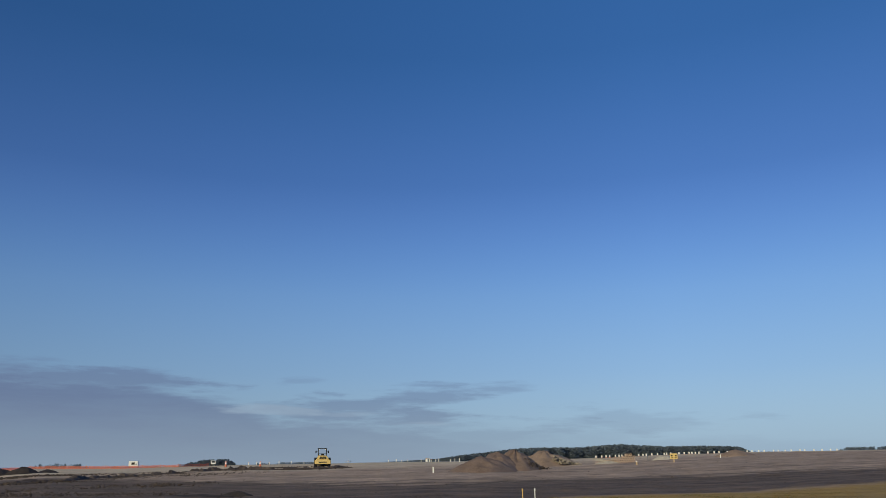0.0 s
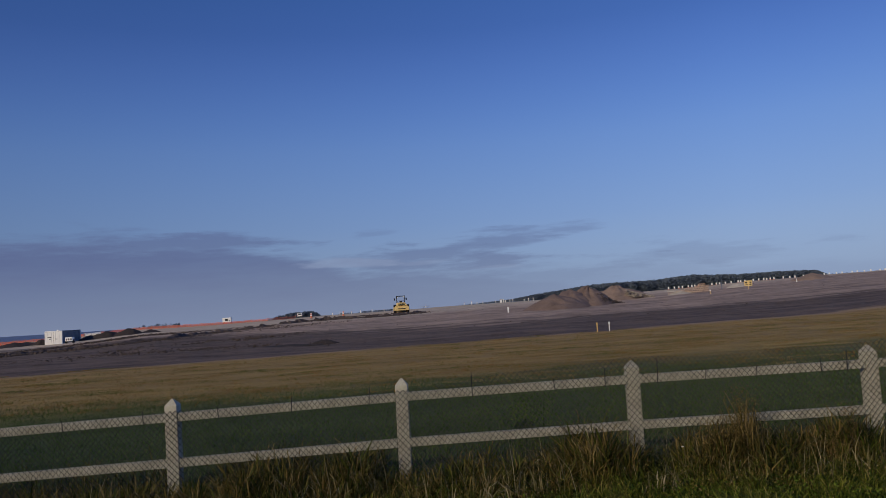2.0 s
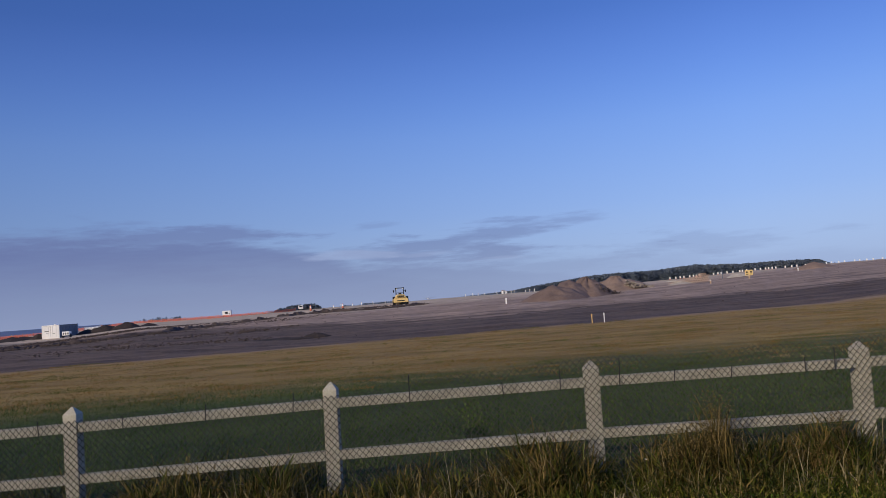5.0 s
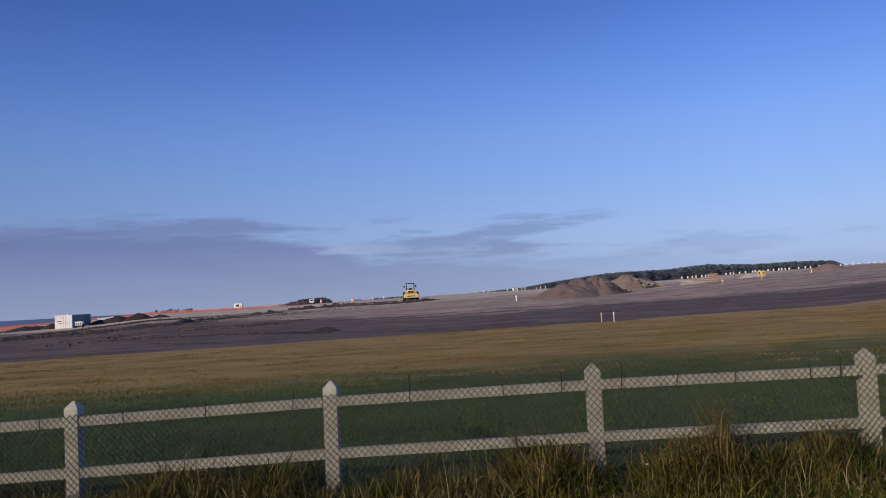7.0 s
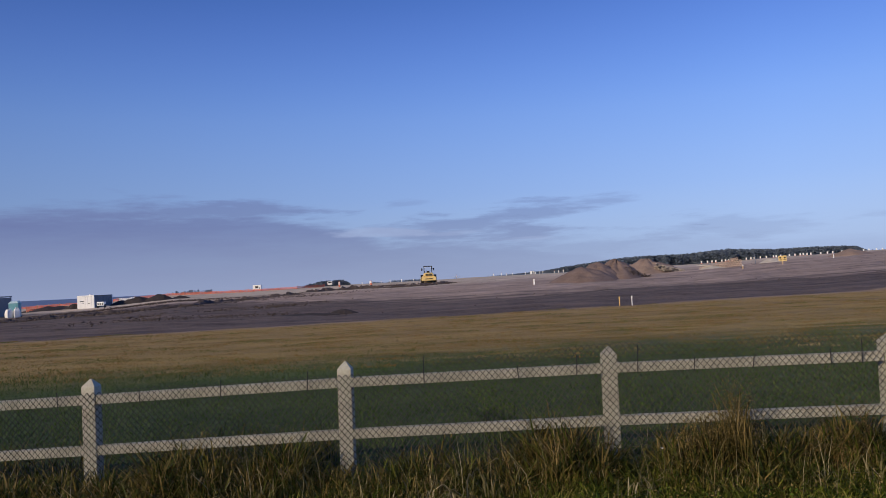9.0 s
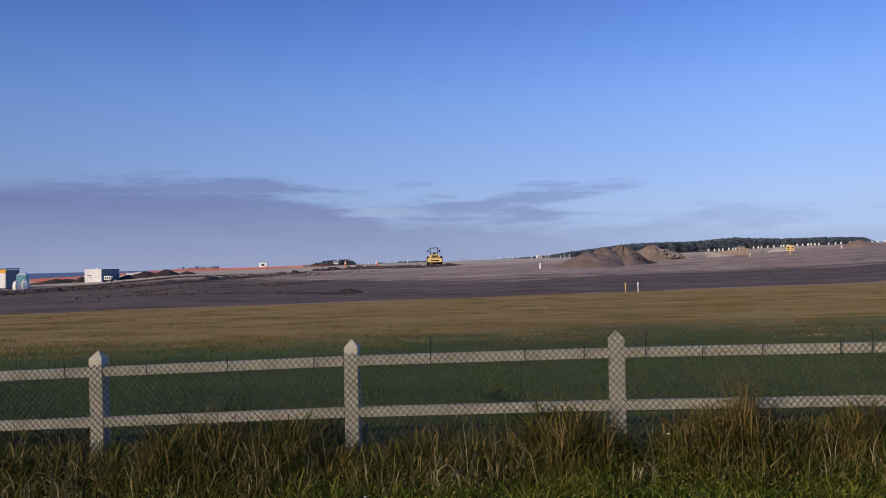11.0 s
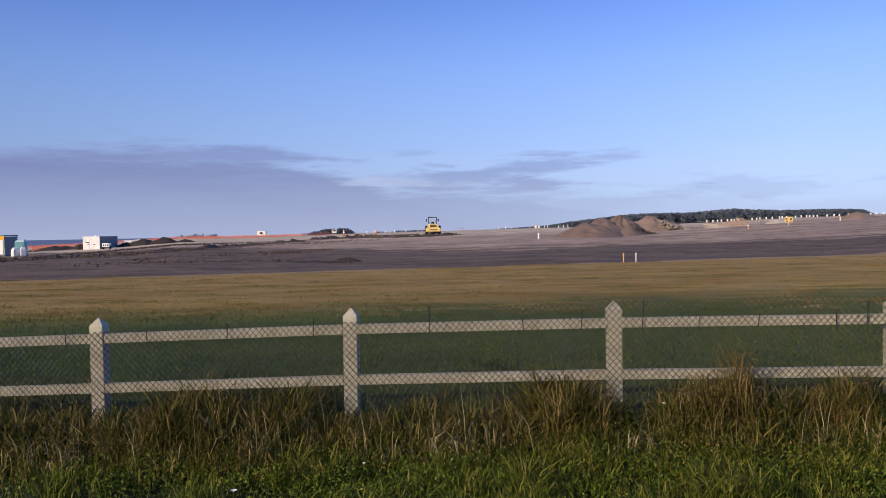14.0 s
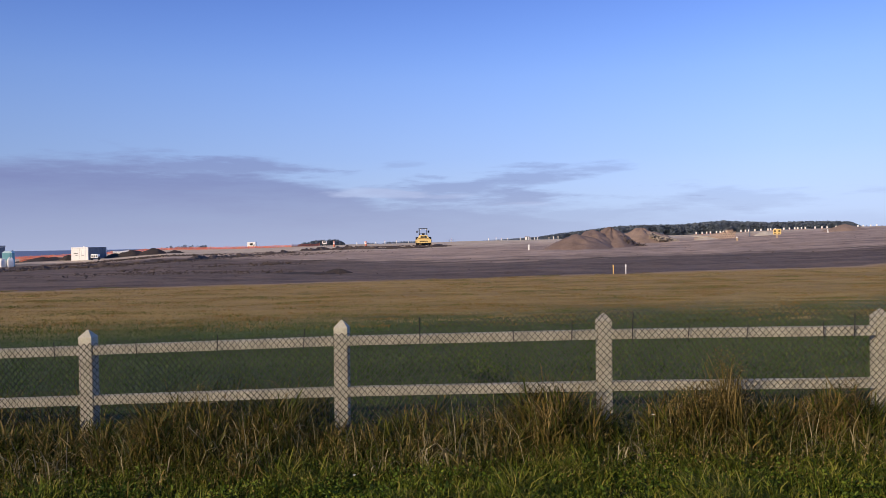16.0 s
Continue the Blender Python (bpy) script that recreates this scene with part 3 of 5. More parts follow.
# ---- site things ----
def road_roller(x, y):
    t = empty("road_roller", x, y, lie1(x, y) - 0.05, "yellow soil compactor with open canopy parked on the earth", "roller", "", 4)
    body = bmesh.new()
    box(body, 0, 0, 0.55, 2.15, 2.3, 0.75, 0.08)
    part("chassis", body, YELLOW, t)
    hood = bmesh.new()
    lo = [hood.verts.new(p) for p in ((-1.0, -1.3, 1.28), (1.0, -1.3, 1.28), (1.0, 0.2, 1.28), (-1.0, 0.2, 1.28))]
    hi = [hood.verts.new(p) for p in ((-0.62, -1.05, 1.80), (0.62, -1.05, 1.80), (0.70, 0.2, 1.88), (-0.70, 0.2, 1.88))]
    for i in range(4):
        hood.faces.new((lo[i], lo[(i + 1) % 4], hi[(i + 1) % 4], hi[i]))
    hood.faces.new(hi)
    hood.faces.new(lo[::-1])
    bmesh.ops.bevel(hood, geom=hood.edges[:], offset=0.06, segments=2, affect="EDGES")
    h = part("engine_hood", hood, YELLOW, t)
    for k in range(5):
        part("grille_slat", boxed(0, -1.325 + 0.035 * k, 1.36 + 0.07 * k, 1.1, 0.03, 0.03), DARK, h)
    part("bumper", boxed(0, -1.42, 0.50, 2.5, 0.25, 0.62, 0.05), YELLOW, t)
    part("counterweight_stripe", boxed(0, -1.552, 0.72, 1.3, 0.02, 0.14), DARK, t)
    for sx in (-1, 1):
        w = part("rear_wheel", rodded((sx * 0.86, -0.35, 0.76), (sx * 1.32, -0.35, 0.76), 0.76, sides=28), DARK, t)
        part("rim", rodded((sx * 1.30, -0.35, 0.76), (sx * 1.36, -0.35, 0.76), 0.36, sides=18), YELLOW, w)
        part("drum_arm", boxed(sx * 1.15, 2.0, 0.62, 0.14, 1.8, 0.26, 0.03), YELLOW, t)
    part("drum", rodded((-1.06, 2.3, 0.74), (1.06, 2.3, 0.74), 0.74, sides=36), STEEL, t)
    part("operator_platform", boxed(0, 0.75, 1.15, 1.5, 1.0, 0.14, 0.02), DARK, t)
    seat = boxed(0, 0.5, 1.29, 0.5, 0.5, 0.42, 0.06)
    box(seat, 0, 0.26, 1.68, 0.48, 0.12, 0.5, 0.05)
    part("seat", seat, DARK, t)
    part("steering_console", boxed(0, 1.1, 1.29, 0.5, 0.2, 0.65, 0.04), YELLOW, t)
    for sx in (-1, 1):
        for yy in (0.25, 1.25):
            part("canopy_post", boxed(sx * 0.66, yy, 1.2, 0.09, 0.09, 1.72, 0.012), DARK, t)
        part("mirror_arm", rodded((sx * 0.66, 1.25, 2.55), (sx * 1.0, 1.35, 2.5), 0.02, sides=6), DARK, t)
        part("mirror", boxed(sx * 1.02, 1.34, 2.25, 0.2, 0.06, 0.40, 0.02), DARK, t)
        part("work_light", boxed(sx * 0.5, 0.16, 2.74, 0.16, 0.1, 0.12, 0.02), WHITE, t)
    part("canopy_roof", boxed(0, 0.75, 2.90, 1.5, 1.4, 0.12, 0.04), DARK, t)
    part("handrail", rodded((-0.62, -0.1, 2.15), (0.62, -0.1, 2.15), 0.025, sides=6), DARK, t)
    for sx in (-1, 1):
        part("handrail_upright", rodded((sx * 0.62, -0.1, 1.6), (sx * 0.62, -0.1, 2.15), 0.025, sides=6), DARK, t)


road_roller(-2.62, 130)


def storage_container(x, y, turn):
    """A steel box with two doors at the near end."""
    t = empty("storage_container", x, y, lie1(x, y) - 0.16, "white steel storage container with closed double doors on the earth", "container", "", turn)
    W, L, H = 2.42, 6.06, 2.12
    shell = bmesh.new()
    for sx in (-1, 1):
        n = 22
        for k in range(n):
            box(shell, sx * (W / 2 - 0.05 - (0.02 if k % 2 else 0)), 0.15 + (k + 0.5) * (L - 0.3) / n, 0.16, 0.05, (L - 0.3) / n, H - 0.26)
    box(shell, 0, L - 0.06, 0.16, W - 0.1, 0.05, H - 0.26)
    # grey on these walls and the top rails paints in the sunless side
    part("corrugated_wall", shell, GREY, t, "corrugated side wall coloured dark grey for its shade")
    part("roof", boxed(0, L / 2, H - 0.08, W - 0.06, L - 0.06, 0.05, 0.01), WHITE, t)
    part("floor_frame", boxed(0, L / 2, 0.04, W - 0.02, L - 0.02, 0.13, 0.01), GREY, t)
    for sx in (-1, 1):
        for yy in (0.05, L - 0.05):
            part("corner_post", boxed(sx * (W / 2 - 0.05), yy, 0.03, 0.11, 0.11, H - 0.03, 0.01), WHITE, t)
        part("top_rail", boxed(sx * (W / 2 - 0.04), L / 2, H - 0.10, 0.09, L - 0.2, 0.1, 0.01), GREY, t)
        d = part("door", boxed(sx * 0.555, 0.03, 0.19, 1.08, 0.05, H - 0.32, 0.008), WHITE, t)
        for k in (0.25, 0.75):
            part("lock_bar", rodded((sx * 1.08 * k, -0.02, 0.22), (sx * 1.08 * k, -0.02, H - 0.16), 0.012, sides=6), WHITE, d)
        for k in range(3):
            part("hinge", boxed(sx * 1.09, -0.01, 0.4 + 0.55 * k, 0.08, 0.03, 0.08), WHITE, d)
        part("handle", boxed(sx * 0.45, -0.04, 0.95, 0.3, 0.03, 0.05), DARK, d)
    part("label_plate", boxed(-0.55, -0.005, 1.22, 0.62, 0.015, 0.10), DARK, t, "dark lettering bar on the door")
    part("door_header", boxed(0, 0.05, H - 0.12, W - 0.2, 0.09, 0.12, 0.01), WHITE, t)
    part("door_sill", boxed(0, 0.05, 0.05, W - 0.2, 0.09, 0.13, 0.01), WHITE, t)
    part("roof_vent", rodded((0.3, 0.8, H - 0.04), (0.3, 0.8, H + 0.14), 0.16, sides=14), WHITE, t)


storage_container(-51.6, 109, 0)


def site_cabin(x, y, turn):
    t = empty("site_cabin", x, y, lie1(x, y) - 0.04, "white portable site cabin with an orange fascia band on the earth", "site cabin", "", turn)
    W, D, H = 6.2, 3.0, 2.65
    band = surface("orange_fascia_paint", (0.70, 0.33, 0.03), (0.82, 0.42, 0.05), 2, 30, 0.5, 0, 0.1)
    part("front_wall", boxed(-W / 2, 0.06, 0.25, W - 0.16, 0.08, H - 0.85), WHITE, t)
    part("back_wall", boxed(-W / 2, D - 0.06, 0.25, W - 0.16, 0.08, H - 0.45), WHITE, t)
    # end walls take a grey colour in place of the shade on them
    for xx in (-0.06, -W + 0.06):
        part("end_wall", boxed(xx, D / 2, 0.25, 0.08, D - 0.16, H - 0.45), GREY, t, "end wall coloured grey for its shade")
    part("fascia", boxed(-W / 2, 0.055, H - 0.60, W - 0.02, 0.12, 0.46, 0.01), band, t, "orange fascia band")
    part("roof", boxed(-W / 2, D / 2, H - 0.14, W + 0.06, D + 0.06, 0.14, 0.02), GREY, t)
    part("base_frame", boxed(-W / 2, D / 2, 0.08, W, D, 0.17, 0.01), GREY, t)
    for xx in (-0.09, -W + 0.09):
        for yy in (0.09, D - 0.09):
            part("corner_post", boxed(xx, yy, 0.02, 0.14, 0.14, H - 0.18, 0.01), WHITE, t)
    for wx in (-1.3, -4.4):
        w = part("window", boxed(wx, 0.012, 1.1, 0.62, 0.04, 0.72), GLASS_DARK, t)
        for k in (-0.33, 0, 0.33):
            part("mullion", boxed(wx + k, -0.012, 1.07, 0.04, 0.04, 0.78), WHITE, w)
        for zz in (1.06, 1.80):
            part("frame_bar", boxed(wx, -0.014, zz, 0.7, 0.045, 0.045), WHITE, w)
    d = part("door", boxed(-2.9, 0.005, 0.27, 0.85, 0.05, 1.72, 0.01), GREY, t)
    part("door_handle", boxed(-2.6, -0.04, 1.2, 0.12, 0.05, 0.03), STEEL, d)
    part("step", boxed(-2.9, -0.35, 0.02, 0.9, 0.5, 0.14, 0.01), STEEL, t)


site_cabin(-54.8, 93, 0)


def portable_toilet(x, y):
    t = empty("portable_toilet", x, y, lie1(x, y) - 0.02, "teal plastic portable toilet with a pale roof", "toilet", "", 12)
    part("base", boxed(0, 0, 0.0, 1.1, 1.1, 0.14, 0.02), DARK, t)
    part("cabin", boxed(0, 0, 0.14, 1.06, 1.06, 1.55, 0.04), TEAL, t)
    part("door", boxed(0, -0.54, 0.2, 0.72, 0.04, 1.42, 0.015), TEAL, t)
    roof = bmesh.new()
    bmesh.ops.create_cone(roof, cap_ends=True, segments=4, radius1=0.80, radius2=0.48, depth=0.24, matrix=pose(0, 0, 1.80, 0, 0, 45))
    part("roof", roof, surface("pale_teal_roof", (0.40, 0.55, 0.56), (0.52, 0.66, 0.66), 2, 20, 0.5), t, "paler moulded roof")
    part("vent_pipe", rodded((0.35, 0.35, 1.7), (0.35, 0.35, 1.98), 0.05), DARK, t)
    part("latch", boxed(0.28, -0.575, 1.1, 0.08, 0.03, 0.12), WHITE, t)


portable_toilet(-50.45, 89)


def bulk_bag(x, y, s, seed):
    rng = random.Random(seed)
    t = empty("bulk_bag", x, y, lie1(x, y) - 0.02, "full white woven bulk bag standing on the earth", "bulk bag", "bulk bags beside the toilet", rng.uniform(0, 60))
    bm = bmesh.new()
    bmesh.ops.create_cube(bm, size=1.0, matrix=Matrix.Translation((0, 0, 0.5)))
    bmesh.ops.subdivide_edges(bm, edges=bm.edges[:], cuts=5, use_grid_fill=True)
    for v in bm.verts:
        f = math.sin(math.pi * min(1, max(0, v.co.z)))
        k = 0.9 + 0.14 * f + 0.05 * ruffle(v.co.x * 3, v.co.y * 3 + v.co.z * 4, 1, seed)
        v.co.x *= k
        v.co.y *= k
        if v.co.z > 0.85:
            v.co.x *= 0.72
            v.co.y *= 0.72
            v.co.z += 0.1
        v.co *= s
        v.co.x *= 0.68
        v.co.y *= 0.68
    bag = surface("white_woven_plastic", (0.62, 0.61, 0.58), (0.78, 0.77, 0.74), 4, 60, 0.7)
    part("sack", bm, bag, t, "", True)
    for sx in (-1, 1):
        for sy in (-1, 1):
            part("lifting_loop", rodded((sx * 0.2 * s, sy * 0.2 * s, 0.9 * s), (sx * 0.12 * s, sy * 0.12 * s, 1.22 * s), 0.03, sides=6), bag, t)


bulk_bag(-49.75, 86.5, 0.92, 2)
bulk_bag(-49.0, 86.8, 0.96, 5)


def compressor(x, y):
    t = empty("towed_compressor", x, y, lie1(x, y), "small white towed generator with dark vents beside a container", "generator")
    part("canopy", boxed(0, 0, 0.3, 1.0, 0.7, 0.55, 0.08), WHITE, t)
    for k in (-0.3, 0, 0.3):
        part("vent", boxed(k, -0.355, 0.42, 0.16, 0.02, 0.26), DARK, t)
    for sx in (-1, 1):
        part("wheel", rodded((sx * 0.42, 0, 0.27), (sx * 0.55, 0, 0.27), 0.27, sides=18), DARK, t)
    part("drawbar", rodded((0.5, 0, 0.35), (1.15, 0, 0.22), 0.035), STEEL, t)
    part("jockey_stand", rodded((1.05, 0, 0.0), (1.05, 0, 0.26), 0.03), STEEL, t)


compressor(-48.0, 106)


def notice_trailer(x, y):
    t = empty("site_trailer", x, y, lie1(x, y), "small white site trailer with dark openings beside orange netting", "trailer", "", 3)
    part("body", boxed(0, 0, 0.45, 2.05, 1.6, 1.2, 0.05), WHITE, t)
    part("opening", boxed(-0.05, -0.81, 0.85, 0.7, 0.03, 0.5), DARK, t)
    part("opening", boxed(0.62, -0.81, 0.72, 0.22, 0.03, 0.3), GREY, t)
    part("stripe", boxed(0, -0.81, 0.50, 1.7, 0.02, 0.1), ORANGE, t, "orange stripe")
    for sx in (-1, 1):
        part("wheel", rodded((sx * 0.85, 0, 0.3), (sx * 1.0, 0, 0.3), 0.3, sides=18), DARK, t)
    part("prop_stand", rodded((0, -0.7, 0), (0, -0.7, 0.46), 0.05), STEEL, t)


notice_trailer(-46.8, 190)


def netting(x0, y0, x1, y1, h, step, seed):
    """Sagging plastic netting on timber stakes."""
    rng = random.Random(seed)
    t = empty("barrier_netting", 0, 0, 0, "sagging orange plastic barrier netting on timber stakes", "barrier netting", "orange barrier netting")
    n = max(1, int(math.hypot(x1 - x0, y1 - y0) / step))
    for k in range(n + 1):
        f = k / n
        x, y = x0 + (x1 - x0) * f, y0 + (y1 - y0) * f
        part("stake", boxed(x, y, lie1(x, y) - 0.1, 0.07, 0.07, h + 0.25), WOOD, t)
    for k in range(n):
        bm = bmesh.new()
        top, low = [], []
        for j in range(7):
            f = (k + j / 6) / n
            x, y = x0 + (x1 - x0) * f, y0 + (y1 - y0) * f
            sag = 0.18 * h * math.sin(math.pi * j / 6) * rng.uniform(0.7, 1.2)
            yy = y - 0.05 + 0.06 * math.sin(j * 1.7 + k)
            top.append((x, yy, lie1(x, y) + h - sag))
            low.append((x, yy + 0.03, lie1(x, y) + 0.04))
        rows = 5
        for i in range(rows + 1):
            g = i / rows
            pts = [Vector(a).lerp(Vector(c), g) for a, c in zip(top, low)]
            for a, c in zip(pts, pts[1:]):
                rod(bm, a, c, 0.032, sides=4)
        for j in range(7):
            rod(bm, top[j], low[j], 0.03, sides=4)
        part("net_panel", bm, WHITE if rng.random() < 0.12 and y0 == y1 and k < 0.6 * n else ORANGE, t)
    return t


netting(-112, 186, -36, 186, 0.62, 4.0, 1)
netting(-66.8, 121, -62.0, 122, 1.0, 1.6, 2)
netting(-36, 186, -31, 197, 0.7, 4.0, 3)


def delineator(x, y, h):
    t = empty("traffic_post", x, y, lie1(x, y), "orange and white banded traffic post on the earth", "traffic post", "orange traffic posts")
    part("foot", boxed(0, 0, 0, 0.42, 0.42, 0.08, 0.02), DARK, t)
    part("column", rodded((0, 0, 0.08), (0, 0, h), 0.20, 0.13, 14), ORANGE, t)
    part("reflective_band", rodded((0, 0, h * 0.50), (0, 0, h * 0.66), 0.185, 0.172, 14), WHITE, t)
    part("reflective_band", rodded((0, 0, h * 0.78), (0, 0, h * 0.90), 0.164, 0.152, 14), WHITE, t)


delineator(-20.7, 150, 1.15)
delineator(-14.4, 150, 0.95)


def edge_marker(x, y, h, w, group, label):
    t = empty("marker_post", x, y, lie1(x, y) - 0.05, label, "marker post", group)
    part("base_block", boxed(0, 0, 0, w * 1.25, w, h * 0.35, 0.02), ORANGE, t, "red base")
    part("top_block", boxed(0, 0, h * 0.35, w, w * 0.8, h * 0.65, 0.02), WHITE, t, "white top")


for b in (0.341, 0.349, 0.355, 0.360, 0.368, 0.373, 0.377, 0.382, 0.4005, 0.4065, 0.411, 0.419, 0.427, 0.4365, 0.440, 0.446, 0.4575, 0.465, 0.472, 0.476, 0.481, 0.486,
          0.499, 0.508, 0.515, 0.527, 0.540, 0.556, 0.563, 0.573, 0.581, 0.595, 0.602, 0.612, 0.621, 0.634, 0.641, 0.655, 0.667, 0.680, 0.690):
    y = 226 - 30 * (b - 0.34)
    edge_marker(b * y, y, 0.95, 0.32, "red and white markers along the ridge", "squat red marker block with a white top on the ridge")
rng = random.Random(31)
for b in (-0.108, -0.098, -0.083, -0.071, -0.056, -0.040, 0.066, 0.076, 0.083, 0.091, 0.108, 0.115, 0.121, 0.127, 0.131, 0.146, 0.152, 0.158):
    y = 300 + rng.uniform(-25, 25)
    h = rng.uniform(0.8, 1.3)
    t = empty("boundary_post", b * y, y, lie1(b * y, y) - 0.05, "small white boundary post on pale sandy ground", "post", "white posts along the runway edge")
    part("shaft", boxed(0, 0, 0, 0.22, 0.22, h, 0.02), WHITE, t)
    part("cap", boxed(0, 0, h, 0.27, 0.27, 0.06, 0.01), ORANGE, t)


def stake(x, y, h, w, material, label, tape=None):
    t = empty("survey_stake", x, y, lie1(x, y) - 0.04, label, "stake", "survey stakes in the ground")
    bm = boxed(0, 0, 0, w, w * 0.7, h, 0.006)
    part("shaft", bm, material, t)
    part("painted_tip", boxed(0, 0, h - 0.11, w + 0.012, w * 0.7 + 0.012, 0.112), tape or ORANGE, t)


YELLOW_PAINT = surface("yellow_marker_paint", (0.62, 0.40, 0.12), (0.75, 0.52, 0.2), 3, 30, 0.7)
stake(8.30, 36.0, 0.47, 0.044, YELLOW_PAINT, "yellow painted survey stake at the edge of the grass", YELLOW_PAINT)
stake(8.72, 35.3, 0.50, 0.040, WHITE, "white painted survey stake at the edge of the grass", WHITE)
stake(9.28, 78, 0.66, 0.14, WHITE, "white survey stake standing in bare earth", WHITE)
stake(33.2, 84, 0.5, 0.12, WOOD, "timber survey stake in bare earth", WHITE)
stake(51.6, 100, 0.45, 0.10, WHITE, "short white survey stake beside a low soil mound", WHITE)
stake(41.2, 100, 1.35, 0.09, GREY, "thin grey pole standing in bare earth", GREY)


def yellow_sign(x, y):
    t = empty("site_sign", x, y, lie1(x, y), "yellow site sign with dark marks on a timber post", "sign", "", -8)
    b = part("board", boxed(0, -0.05, 0.42, 0.86, 0.04, 0.62, 0.01), YELLOW, t)
    part("post", boxed(0, 0, -0.1, 0.11, 0.06, 1.0), WOOD, t)
    for sx in (-1, 1):
        part("lettering_bar", boxed(sx * 0.24, -0.075, 0.72, 0.2, 0.01, 0.16), DARK, b)
        part("lettering_bar", boxed(sx * 0.2, -0.075, 0.52, 0.24, 0.01, 0.08), DARK, b)


yellow_sign(38.1, 85)


def pipe_stack(x, y):
    """Pipes stacked in courses that step up to one end."""
    t = empty("pipe_stack", x, y, lie1(x, y), "stepped stack of pale clay pipes lying on the earth", "pipe stack", "", -19)
    r = 0.142
    bm = bmesh.new()
    n = 14
    for z, rad, flip in ((0, r, 0), (2.0, r, 0), (2.0, r * 0.72, 0), (0, r * 0.72, 0)):
        for k in range(n):
            a = 2 * math.pi * k / n
            bm.verts.new((rad * math.cos(a), z, rad * math.sin(a)))
    bm.verts.ensure_lookup_table()
    for ring in range(4):
        for k in range(n):
            a, c = ring * n, (ring + 1) % 4 * n
            bm.faces.new((bm.verts[a + k], bm.verts[a + (k + 1) % n], bm.verts[c + (k + 1) % n], bm.verts[c + k]))
    bm.normal_update()
    pipe = part("pipe", bm, PIPE, t)
    first = True
    rng = random.Random(6)
    for row, (a, c) in enumerate(((-4, 13), (-1, 13), (3, 13), (7, 13), (9, 12))):
        for k in range(a, c):
            p = pipe if first else new("pipe", pipe.data)
            first = False
            p.parent = t
            p.matrix_basis = Matrix.Translation(((k + 0.5 * (row % 2)) * 2 * r * 1.03, rng.uniform(-0.08, 0.08), r + row * r * 1.76))
    part("bearer", boxed(1.5, 0.3, -0.06, 5.6, 0.12, 0.07), WOOD, t)
    part("bearer", boxed(1.5, 1.6, -0.06, 5.6, 0.12, 0.07), WOOD, t)
    return t


pipe_stack(34.0, 96.5)


